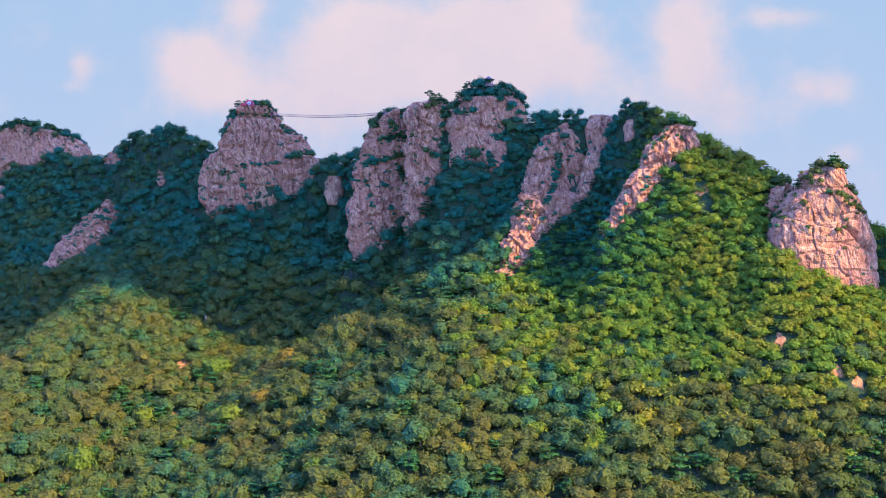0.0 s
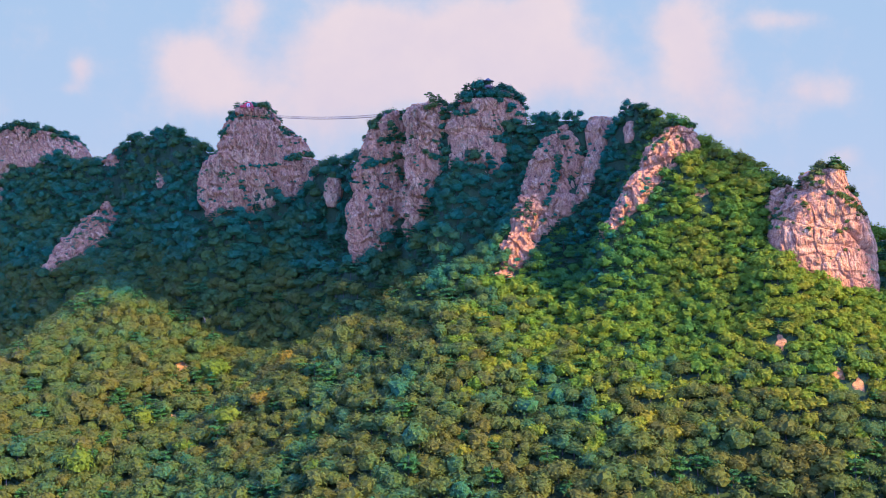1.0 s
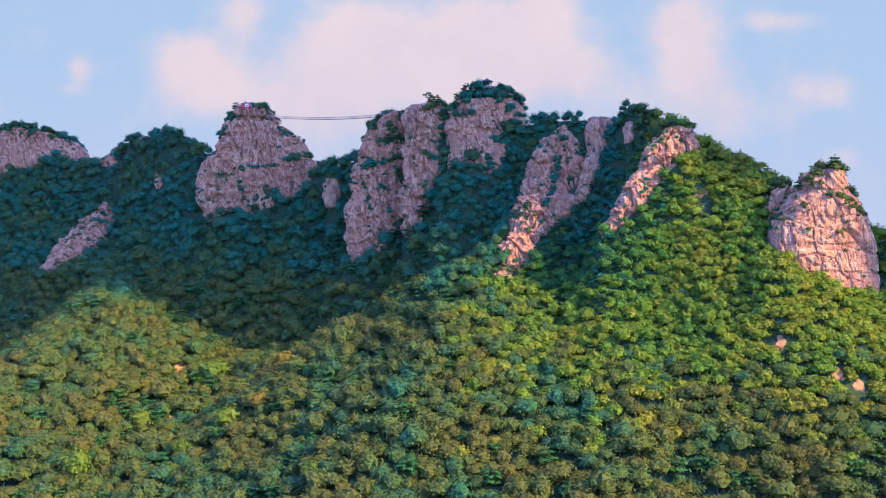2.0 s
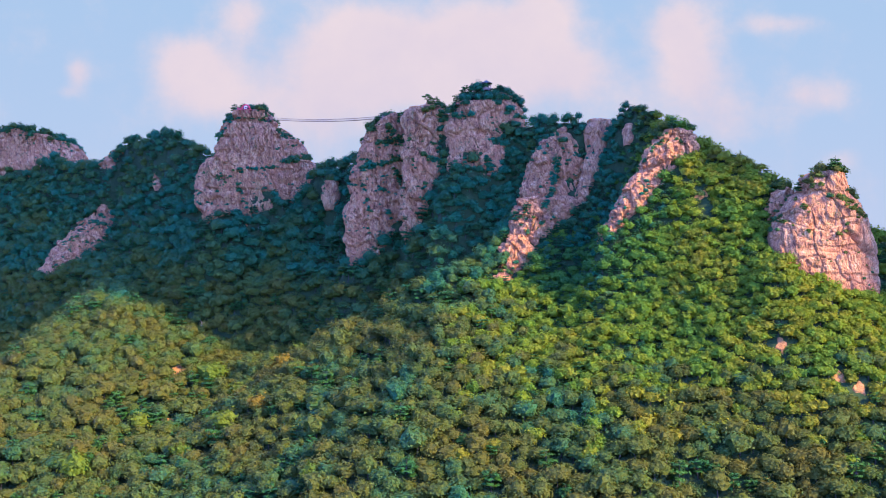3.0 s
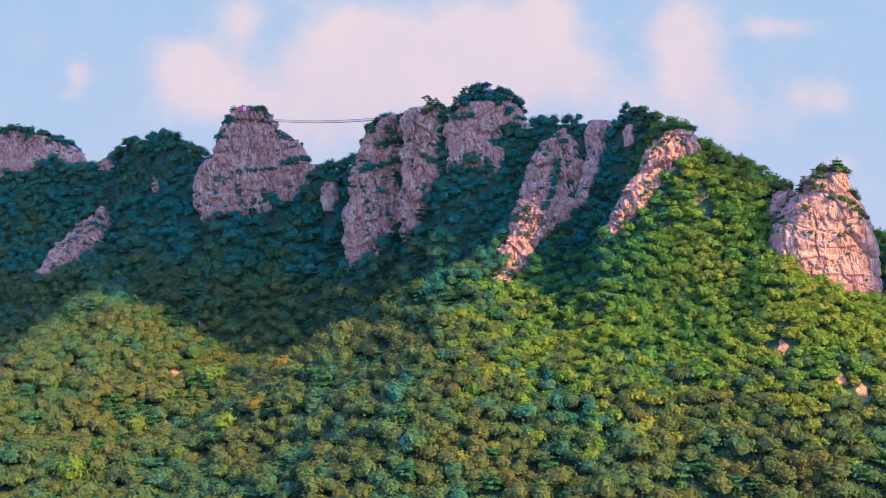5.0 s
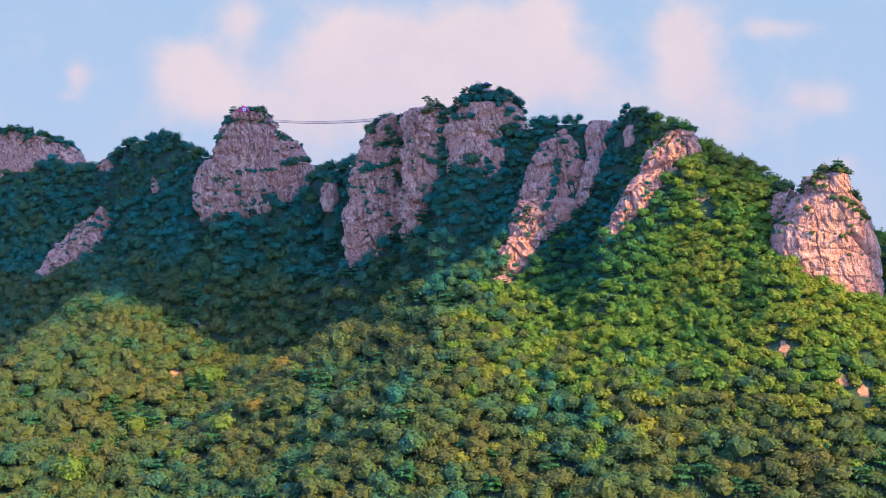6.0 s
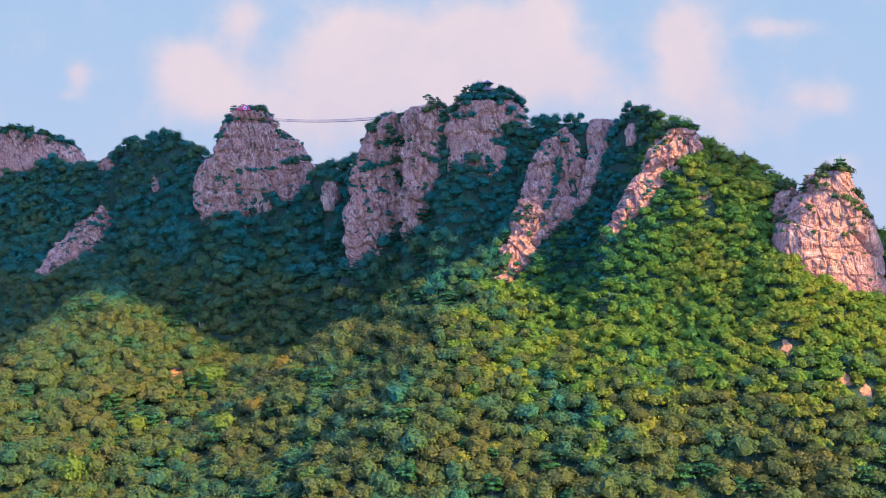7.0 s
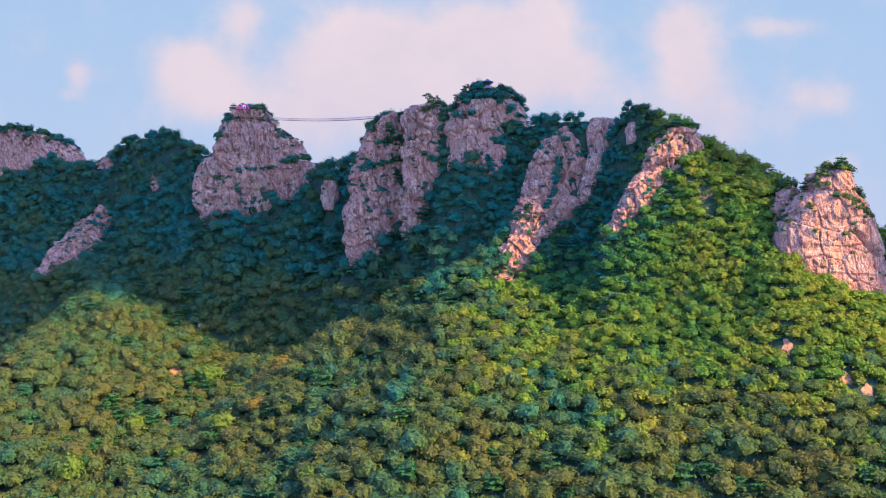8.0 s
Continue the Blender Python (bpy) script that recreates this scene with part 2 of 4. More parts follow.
crag_form("broken_face", 763.7, 761.0, [(204.8, -324.4, -312.3), (196.7, -327.1, -308.6), (185.3, -324.1, -312.8)])
crag_form("band", 716.3, 714.3, [(229.2, -221.0, -183.1), (224.7, -226.5, -173.6), (218.9, -230.1, -171.5), (212.5, -224.1, -178.9)])


# ---- the ground: one sheet, from the valley over the ridge to the horizon ----
# the ridge: x, y, z of the crest
RIDGE = np.array([(-900, 700, 190), (-420, 610, 216), (-260, 580, 212), (-215, 576, 210), (-180, 569, 207), (-147, 560, 221),
                  (-125, 551, 214), (-97, 551, 208), (-60, 555, 211), (-30, 547, 215), (0, 538, 229), (22, 538, 242),
                  (45, 524, 227), (62, 509, 222), (75, 496, 220), (85, 486, 226), (105, 462, 208), (114, 454, 199.5), (132, 445, 192.5),
                  (146, 436, 184.5), (151, 431, 179), (165, 430, 173), (200, 432, 168), (330, 480, 150), (900, 560, 120)], float)
# the slopes below: x, height of the shoulder under the cliffs, steepness, y of the shoulder
SLOPES = np.array([(-320, 192, 0.95, 590), (-200, 184, 0.95, 572), (-150, 178, 0.87, 560), (-110, 171, 0.75, 548), (-55, 167, 0.67, 538), (-14, 171, 0.645, 532),
                   (22, 176, 0.62, 530), (72, 176, 0.63, 500), (100, 188, 1.06, 468), (145, 166, 0.95, 434), (330, 130, 0.80, 470)])
# gullies and spurs: points of the line, rise, half-width
FOLDS = (
    (((16, 506), (-12, 498), (-36, 489), (-58, 470)), -14, 10),
    (((24, 486), (-20, 470), (-40, 454)), 5, 10),
    (((36, 530), (14, 511), (-18, 498), (-48, 482)), -11, 11),
    (((-186, 492), (-198, 470)), -6, 10),
    (((-111, 470), (-115, 445), (-123, 418)), -5, 5),
    (((132, 452), (164, 426), (186, 396)), -5, 8),
    (((112, 440), (92, 405), (72, 370), (60, 320)), 4, 42),
    (((-184, 515), (-180, 495)), 8, 22),
    (((-22, 515), (-56, 497), (-92, 486), (-108, 474)), -29, 19),
    (((-56, 546), (-74, 536), (-88, 528)), -17, 12),
    (((4, 538), (30, 538)), 3, 12),
    (((98, 457), (84, 453), (69, 449)), 15, 8),
)


# spurs that run out of the slope: x, y, z along the crest, the fall of the flanks to its left and right, and the breadth of the back
SPURS = (
    (((-194, 650, 140), (-188, 610, 132), (-200, 570, 115), (-208, 545, 106), (-215, 520, 96), (-224, 480, 78)), 0.40, 0.90, 13),
    (((22, 474, 143), (-22, 500, 129), (-47, 490, 104), (-75, 470, 80), (-88, 440, 54)), 0.62, 0.62, 10),
    (((-80, 575, 106), (-92, 555, 101), (-110, 520, 91), (-114, 480, 71)), 0.80, 0.80, 7),
)
# knolls and hollows under the cliffs: x, y, rise
KNOLLS = ((-140, 621, 16), (-130, 621, 9), (-120, 621, 8), (-100, 621, -16), (-85, 622, -26), (-72, 623, -17), (-49, 549, 20), (-34, 547, 13), (-17, 548, -20), (-14, 530, 27), (-4, 531, -22),
          (4, 521, 10), (17, 523, 12), (39, 495, 13), (49, 481, 7), (76, 493, -7), (67, 442, 13), (81, 444, 13), (96, 448, 6), (128, 409, 10), (-256, 681, 10), (-216, 684, -7),
          (-207, 692, -13), (-313, 769, 11), (-294, 769, -11), (-262, 770, 17), (-206, 700, 9), (-176, 676, 4))


def spur_height(x, y, line, fall_left, fall_right, broad):
    """Height of a spur: the crest's own height, less the fall of its flanks."""
    high = np.full(x.shape, -900.0)
    for (ax, ay, az), (bx, by, bz) in zip(line, line[1:]):
        dx, dy = bx - ax, by - ay
        s = np.clip(((x - ax) * dx + (y - ay) * dy) / (dx * dx + dy * dy), 0, 1)
        away = np.hypot(x - ax - s * dx, y - ay - s * dy)
        fall = np.where(dx * (y - ay) - dy * (x - ax) > 0, fall_left, fall_right)
        high = np.maximum(high, az + s * (bz - az) - fall * (np.sqrt(away ** 2 + broad ** 2) - broad))
    return high


def near_line(x, y, line):
    """Distance to a line of points."""
    best = np.full(x.shape, 1e9)
    for (ax, ay), (bx, by) in zip(line, line[1:]):
        dx, dy = bx - ax, by - ay
        s = np.clip(((x - ax) * dx + (y - ay) * dy) / (dx * dx + dy * dy), 0, 1)
        best = np.minimum(best, np.hypot(x - ax - s * dx, y - ay - s * dy))
    return best


SIN_TURN, COS_TURN = math.sin(SUN_TURN), math.cos(SUN_TURN)
SHADE_EDGE = 455.5     # how far back the added sun-blocking massif begins, across the sun's line


def bend(x, y):
    return 1 + 0.36 * np.clip(-x / np.maximum(y, 200) / 0.414, 0, 1.3)


def ground_height(x, y):
    # east of the summit the whole range bends back
    back = bend(x, y)
    x_far, y_far = x, y
    x, y = x / back, y / back
    crest_y, crest_z = np.interp(x, RIDGE[:, 0], RIDGE[:, 1]), np.interp(x, RIDGE[:, 0], RIDGE[:, 2])
    u = crest_y - y
    front = np.maximum(u, 0)
    west = step(x, 80, 105)
    shoulder, steep, start = (sum(np.interp(x + d, SLOPES[:, 0], SLOPES[:, k]) for d in (-18, -6, 6, 18)) / 4 for k in (1, 2, 3))
    z = crest_z - (crest_z - shoulder) * (1 - np.exp(-front / (14 + 14 * west))) - steep * np.maximum(start - y, 0) - 0.75 * np.maximum(-u, 0)
    for line, rise, wide in FOLDS:
        z = z + rise * np.exp(-(near_line(x, y, line) / wide) ** 2)
    flat = np.stack([x, y, 0 * x], -1)
    z = z + 2.5 * fractal(flat / 38, 3, 5) + 0.9 * fractal(flat / 9, 2, 9)
    z, x, y = 160 + back * (z - 160), x_far, y_far
    flat = np.stack([x, y, 0 * x], -1)
    for line, left, right, broad in SPURS:
        z = z + np.logaddexp(0, (spur_height(x, y, line, left, right, broad) + 1.5 * fractal(flat / 30, 3, 8) - z) / 3) * 3
    for kx, ky, lift in KNOLLS:
        z = z + lift * np.exp(-((x - kx) ** 2 + (y - ky) ** 2) / 100)
    for _, rows in CRAGS:
        foot, top = rows[-1], rows[0]
        rise = (top[0] - foot[0]) / max(top[1] - foot[1], 1)
        plane = foot[0] + (y - foot[1]) * rise
        table = np.array(rows[::-1])
        low, high = np.interp(plane, table[:, 0], table[:, 2]), np.interp(plane, table[:, 0], table[:, 3])
        inside = step(x, low - 1, low + 3) * (1 - step(x, high - 3, high + 1)) * step(y, foot[1], foot[1] + 4) * (1 - step(plane, top[0] - 4, top[0] + 1))
        z = z - inside * np.maximum(z - plane + 4, 0)
    floor = 12 + 9 * fractal(flat / 260, 3, 21)
    z = floor + np.logaddexp(0, (z - floor) / 12) * 12
    # an unseen massif, added west of the view to shade the upper crags
    across = y * SIN_TURN - x * COS_TURN + 1.2 * fractal(flat / 26, 3, 41)
    high = 1000 * step(x, 228, 330) * step(across, SHADE_EDGE - 3, SHADE_EDGE + 2) * (1 - step(y, 480, 560)) * (1 - step(x, 400, 1200))
    return np.maximum(z, high + 0.06 * z)


def graded(low, high, spacing, far, count):
    middle = np.arange(low, high + spacing, spacing)
    s = np.linspace(0, 1, count + 1)[1:]
    grow = s ** 3
    return np.concatenate([(low - (low + far) * grow)[::-1], middle, middle[-1] + (far - middle[-1]) * grow])


def build_ground():
    xs = graded(-340, 240, 2.4, 4600, 46)
    ys = graded(300, 800, 2.4, 4600, 46)
    gx, gy = np.meshgrid(xs, ys)
    x, y = gx.ravel(), gy.ravel()
    z = ground_height(x, y)
    w, h = len(xs), len(ys)
    i = np.arange((h - 1) * w).reshape(h - 1, w)[:, :-1].ravel()
    faces = np.stack([i, i + 1, i + w + 1, i + w], -1)
    ob = part("ground", mesh_of("ground", np.stack([x, y, z], -1), faces), GROUND)
    return tagged(ob, "steep forested mountain side falling to a green valley", "ground", kind="structure")


ground = build_ground()

# ---- the crags ----
CRAG_LABELS = {
    "dome": "rounded pink granite peak with pines on its top",
    "pillar": "pillared granite summit that carries the red bridge gate",
    "wall": "broad pink granite wall above dark trees",
    "buttress": "tall pink granite buttress cut by bushy ledges",
    "column": "narrow granite pillar beside a dark cleft",
    "shield": "smooth leaning granite dome below the wooded summit",
    "block": "small granite block among dark trees",
    "cap": "bare granite step on the wooded summit",
    "upper_fin": "shaded granite fin with shrubs on its edge",
    "lower_fin": "sunlit orange granite fin running into the forest",
    "back_slab": "narrow granite slab behind the fin",
    "rib_head": "broad head of the granite rib",
    "rib_foot": "narrow foot of the granite rib",
    "tower_face": "big sunlit pale granite tower topped with pines",
    "shoulder": "shaded granite shoulder beside the sunlit tower",
    "slab": "slanting bare pink granite slab in dark forest",
    "outcrop": "small granite block in the wooded saddle",
    "hump_rock": "weathered granite face",
    "boulder": "weathered granite face",
    "ledge": "weathered granite face",
    "broken_face": "weathered granite face",
    "band": "low broken granite band under ridge trees",
}


def cells(p, seed):
    """Jittered cells round points p (n x 3): a number for the nearest cell, and how near its border lies."""
    base = np.floor(p).astype(np.int64)
    first, second, value = np.full(len(p), 9.0), np.full(len(p), 9.0), np.zeros(len(p))
    for a in (-1, 0, 1):
        for b in (-1, 0, 1):
            for c in (-1, 0, 1):
                i, j, k = base[:, 0] + a, base[:, 1] + b, base[:, 2] + c
                spot = np.stack([i + 0.5 + 0.42 * hashed(i, j, k, seed), j + 0.5 + 0.42 * hashed(i, j, k, seed + 1), k + 0.5 + 0.42 * hashed(i, j, k, seed + 2)], -1)
                d = np.linalg.norm(p - spot, axis=1)
                nearer = d < first
                second = np.where(nearer, first, np.minimum(second, d))
                value = np.where(nearer, hashed(i, j, k, seed + 3), value)
                first = np.where(nearer, d, first)
    return value, second - first


ROUGH = {"tower_face": 0.5, "shield": 0.7, "dome": 0.8}
# width and height of the blocks that the joints cut
BLOCKS = {"pillar": (4.0, 34.0), "tower_face": (9.0, 12.0), "shield": (9.0, 14.0)}
CRACK_A, CRACK_B = (156.3, 168.3), (165.5, 159.8)     # the open crack across the tower: x, z of its ends


def build_crag(name, rows, seed, parent):
    """A crag: a lofted body, rounded in plan, leaning back into the slope, broken into upright blocks by joints and ledges."""
    rows = np.array(rows[::-1], float)
    z0, z1 = rows[0, 0], rows[-1, 0]
    widest = max(rows[:, 3] - rows[:, 2])
    fine = 0.5 if widest > 18 else 0.42
    count = max(int((z1 - z0) / fine), 10)
    sink = 8 if widest > 16 else 3
    z = np.concatenate([[z0 - sink, z0 - sink / 2], np.linspace(z0, z1, count)])
    face, left, right = (np.interp(z, rows[:, 0], rows[:, k]) for k in (1, 2, 3))
    shrink = step(z0 - z, 0, 12)
    left, right = left + shrink * 0.3 * (right - left), right - shrink * 0.3 * (right - left)
    face = face + shrink * 4
    for _ in range(3):
        left[1:-1] = (left[:-2] + 2 * left[1:-1] + left[2:]) / 4
        right[1:-1] = (right[:-2] + 2 * right[1:-1] + right[2:]) / 4
    # the front takes most of the ring's points
    around = max(int(widest * 2.2 / fine), 30)
    a = np.linspace(0, 2 * np.pi, around, endpoint=False)
    a = a - 0.55 * np.cos(a)
    ca, sa = np.cos(a), np.sin(a)
    px, py = np.sign(ca) * np.abs(ca) ** 0.8, np.sign(sa) * np.abs(sa) ** 0.8
    half = np.maximum((right - left) / 2, 0.5)[:, None]
    deep = np.minimum(0.20 * widest + 3, half * 0.8 + 1.5)
    x = (left + right)[:, None] / 2 + half * px
    y = face[:, None] + deep + deep * py
    p = np.stack([x, y, np.repeat(z[:, None], around, 1)], -1).reshape(-1, 3)
    out = np.stack([px * np.ones_like(x), py * np.ones_like(x), 0.25 + 0 * x], -1).reshape(-1, 3)
    q = p + seed * 31.7 + 0.8 * np.stack([lattice(p * 0.25, seed + k) for k in range(3)], -1)
    q[:, 0] += 0.25 * q[:, 2]
    size = min(1.0, widest / 24) * ROUGH.get(name, 1.0)
    wide, tall = BLOCKS.get(name, (7.0, 10.0))
    big, big_edge = cells(q / (wide, wide, tall), seed)
    lengthen = 2.4 if name == "pillar" else 1.0
    mid, mid_edge = cells(q / (2.8, 2.8, 6.5 * lengthen), seed + 20)
    small, small_edge = cells(q / (1.2, 1.2, 2.4 * lengthen), seed + 40)
    push = size * (1.15 * big + 0.6 * mid - 1.1 * (1 - step(big_edge, 0, 0.10)) - 0.4 * (1 - step(mid_edge, 0, 0.14))) + max(size, 0.45) * (0.34 * small - 0.2 * (1 - step(small_edge, 0, 0.2)))
    # ledges: the face steps back over uneven bands
    band = (p[:, 2] + 3 * lattice(p * 0.06, seed + 3)) / 11.0
    push += size * 1.3 * (0.5 - step(band - np.floor(band), 0.62, 0.78) * (1 - step(band - np.floor(band), 0.95, 1.0))) * step(lattice(p * 0.09, seed + 5), -0.2, 0.4)
    push += size * 1.5 * fractal(q * (0.06, 0.06, 0.09), 3, seed + 7) + 0.3 * max(size, 0.4) * fractal(q * 0.8, 3, seed + 11, 0.6)
    if name == "tower_face":
        (ax, az), (bx, bz) = CRACK_A, CRACK_B
        s = np.clip(((p[:, 0] - ax) * (bx - ax) + (p[:, 2] - az) * (bz - az)) / ((bx - ax) ** 2 + (bz - az) ** 2), 0, 1)
        away = np.hypot(p[:, 0] - ax - s * (bx - ax), p[:, 2] - az - s * (bz - az) + 0.7 * lattice(p * 0.4, 91))
        push -= 2.6 * np.exp(-(away / 0.75) ** 2)
    p = p + out * (push[:, None] + 0.2 * size)
    p[:, 2] += size * 0.5 * mid
    levels = len(z)
    i = (np.arange(levels - 1)[:, None] * around + np.arange(around)[None]).ravel()
    j = (np.arange(levels - 1)[:, None] * around + (np.arange(around) + 1)[None] % around).ravel()
    faces = np.stack([i, j, j + around, i + around], -1).tolist()
    verts = [p]
    last = p[-around:]
    base = (levels - 1) * around
    centre = last.mean(0)
    for k, s in enumerate((0.8, 0.6, 0.4, 0.2)):
        ring = centre + (last - centre) * s
        ring[:, 2] += (1 - s) * min(1.5, widest * 0.08) + 0.9 * size * cells(ring / (2.6, 2.6, 6.0), seed)[0]
        start = (levels + k) * around
        verts.append(ring)
        n = np.arange(around)
        faces += np.stack([base + n, base + (n + 1) % around, start + (n + 1) % around, start + n], -1).tolist()
        base = start
    tip = (levels + 4) * around
    verts.append(centre[None] + (0, 0, min(1.8, widest * 0.1)))
    data = bpy.data.meshes.new(name)
    data.from_pydata(np.concatenate(verts).tolist(), [], faces + [(base + k, base + (k + 1) % around, tip) for k in range(around)])
    data.update()
    return part(name, data, ROCK, parent, CRAG_LABELS[name])


# each crag and the pieces that it stands in
MASSES = (
    ("granite_peak", "rounded pink granite peak with trees on its top", ("dome",)),
    ("granite_peak", "steep pillared granite peak that carries the red bridge gate", ("pillar", "wall")),
    ("granite_peak", "highest granite crag, split by clefts below the wooded summit", ("buttress", "column", "shield", "block", "cap")),
    ("granite_fin", "long granite fin, sunlit orange at its foot", ("upper_fin", "lower_fin", "back_slab")),
    ("granite_rib", "sunlit slanting granite rib on the forest edge", ("rib_head", "rib_foot")),
    ("granite_tower", "big sunlit pale granite tower topped with pines", ("tower_face", "shoulder")),
    ("granite_slab", "slanting bare pink granite slab in dark forest", ("slab",)),
    ("granite_outcrop", "small granite block in the wooded saddle", ("outcrop",)),
    ("granite_outcrop", "low broken granite band under ridge trees", ("band",)),
)
MASSES += (
    ("granite_outcrop", "small granite face among the hump's trees", ("hump_rock",)),
    ("granite_outcrop", "small pink granite boulder in dark forest", ("boulder",)),
    ("granite_outcrop", "low pink granite ledge in dark forest", ("ledge",)),
    ("granite_outcrop", "broken pink granite face beside the forest", ("broken_face",)),
)
crags, shapes = [], dict(CRAGS)
for mass, label, names in MASSES:
    top = tagged(new(mass), label, "rock", "granite crags of the ridge")
    crags += [build_crag(name, shapes[name], 3 + 5 * len(crags) + k, top) for k, name in enumerate(names)]

# ---- trees ----
from mathutils.bvhtree import BVHTree

rng = np.random.default_rng(4)
OCTA_V = np.array([(1, 0, 0), (0, 1, 0), (-1, 0, 0), (0, -1, 0), (0, 0, 1), (0, 0, -1)], float)
OCTA_F = np.array([(0, 1, 4), (1, 2, 4), (2, 3, 4), (3, 0, 4), (1, 0, 5), (2, 1, 5), (3, 2, 5), (0, 3, 5)])


def leaf_sprays(centres, normals, size, r):
    """A pointed leaf spray at each place, one triangle each."""
    n = len(centres)
    jitter = normals * 0.75 + (0, 0, 0.45) + r.normal(0, 0.36, (n, 3))
    jitter /= np.linalg.norm(jitter, axis=1)[:, None]
    side = np.cross(jitter, r.normal(0, 1, (n, 3)))
    side /= np.linalg.norm(side, axis=1)[:, None]
    up = np.cross(jitter, side)
    s = (size * r.uniform(0.65, 1.35, n))[:, None]
    verts = np.stack([centres + side * s, centres - side * s * 0.7 + up * s * 0.7, centres - side * s * 0.5 - up * s * 0.8], 1).reshape(-1, 3)
    return verts, np.arange(3 * n).reshape(-1, 3)


def sphere_form(level, cut):
    bm = bmesh.new()
    bmesh.ops.create_icosphere(bm, subdivisions=level, radius=1)
    low = [v for v in bm.verts if v.co.z < cut]
    bmesh.ops.delete(bm, geom=low, context="VERTS")
    bm.verts.index_update()
    form = np.array([v.co[:] for v in bm.verts]), np.array([[v.index for v in f.verts] for f in bm.faces])
    bm.free()
    return form


DOME = sphere_form(2, -0.62)


def clump_crown(r, radius, height, form, clumps, leaves, size, squash=0.85):
    """A closed crown, billowing in many clumps, with sprays of leaves standing out of it."""
    turn = np.array(Euler((0, 0, r.uniform(0, 6))).to_matrix())
    way = form[0] @ turn
    heads = r.normal(0, 1, (clumps, 3))
    heads[:, 2] = np.abs(heads[:, 2]) - 0.35
    heads /= np.linalg.norm(heads, axis=1)[:, None]
    reach, spread = r.uniform(0.80, 1.12, clumps), r.uniform(0.42, 0.68, clumps)

    def out_to(d):
        angle = np.arccos(np.clip(d @ heads.T, -1, 1))
        return np.maximum(0.58, (reach * (0.60 + 0.40 * np.sqrt(np.clip(1 - (angle / spread) ** 2, 0, 1)))).max(1))

    scale = np.array((radius, radius, radius * squash))
    middle = np.array((0, 0, height - radius * squash))
    body = way * (0.80 * out_to(way) * r.uniform(0.85, 1.1, len(way)))[:, None] * scale + middle
    d = r.normal(0, 1, (leaves, 3))
    d[:, 2] = np.where(d[:, 2] < -0.3, -d[:, 2], d[:, 2])
    d /= np.linalg.norm(d, axis=1)[:, None]
    place = d * (out_to(d) * r.uniform(0.80, 1.12, leaves))[:, None] * scale + middle
    v, f = leaf_sprays(place, d, size, r)
    return np.concatenate([body, v]), np.concatenate([form[1], f + len(body)])


def lumps_crown(r, lumps, leaves, size, flat=1.0):
    """A crown of leafy pads: an inner body for each pad and sprays of needles over it."""
    verts, faces, base = [], [], 0
    lumps = np.array(lumps)
    for cx, cy, cz, radius in lumps:
        wob = OCTA_V @ np.array(Euler(r.uniform(0, 3, 3)).to_matrix()) * (radius * 0.88 * r.uniform(0.85, 1.15, (6, 1))) * (1, 1, flat)
        verts.append(wob + (cx, cy, cz))
        faces.append(OCTA_F + base)
        base += 6
    weight = lumps[:, 3] ** 2
    pick = r.choice(len(lumps), leaves, p=weight / weight.sum())
    way = r.normal(0, 1, (leaves, 3))
    way[:, 2] = np.where(way[:, 2] < -0.3, -way[:, 2], way[:, 2])
    way /= np.linalg.norm(way, axis=1)[:, None]
    place = lumps[pick, :3] + way * (1, 1, flat) * lumps[pick, 3:] * r.uniform(0.86, 1.12, (leaves, 1))
    v, f = leaf_sprays(place, way * (1, 1, 2.2), size, r)
    verts.append(v)
    faces.append(f + base)
    return np.concatenate(verts), np.concatenate(faces)


def trunk_shape(height, radius, limbs, r):
    """A tapered, slightly bent trunk with limbs."""
    verts, faces = [], []

    def tube(a, b, ra, rb):
        base = sum(len(v) for v in verts)
        way = Vector(b) - Vector(a)
        q = way.to_track_quat("Z", "Y")
        ring = [q @ Vector((math.cos(t), math.sin(t), 0)) for t in np.arange(5) * 2 * np.pi / 5]
        verts.append(np.array([Vector(a) + v * ra for v in ring] + [Vector(b) + v * rb for v in ring]))
        for k in range(5):
            m = (k + 1) % 5
            faces.extend([(base + k, base + m, base + 5 + m), (base + k, base + 5 + m, base + 5 + k)])

    bend = r.normal(0, 0.08 * height, 2)
    mid = (bend[0], bend[1], height * 0.5)
    top = (bend[0] * 0.6, bend[1] * 0.6, height)
    tube((0, 0, -1.2), mid, radius, radius * 0.7)
    tube(mid, top, radius * 0.7, radius * 0.3)
    for limb in limbs:
        tube(mid, limb, radius * 0.4, radius * 0.12)
    return np.concatenate(verts), np.array(faces)


def broadleaf(r):
    radius, height = r.uniform(3.8, 4.9), r.uniform(6.0, 8.0)
    crown = clump_crown(r, radius, height, DOME, int(r.integers(12, 18)), 235, 0.47, r.uniform(0.80, 1.0))
    limbs = [(radius * 0.5 * math.cos(a), radius * 0.5 * math.sin(a), height * 0.62) for a in (0.4, 2.4, 4.5)]
    return crown, trunk_shape(height * 0.7, 0.22, limbs, r)


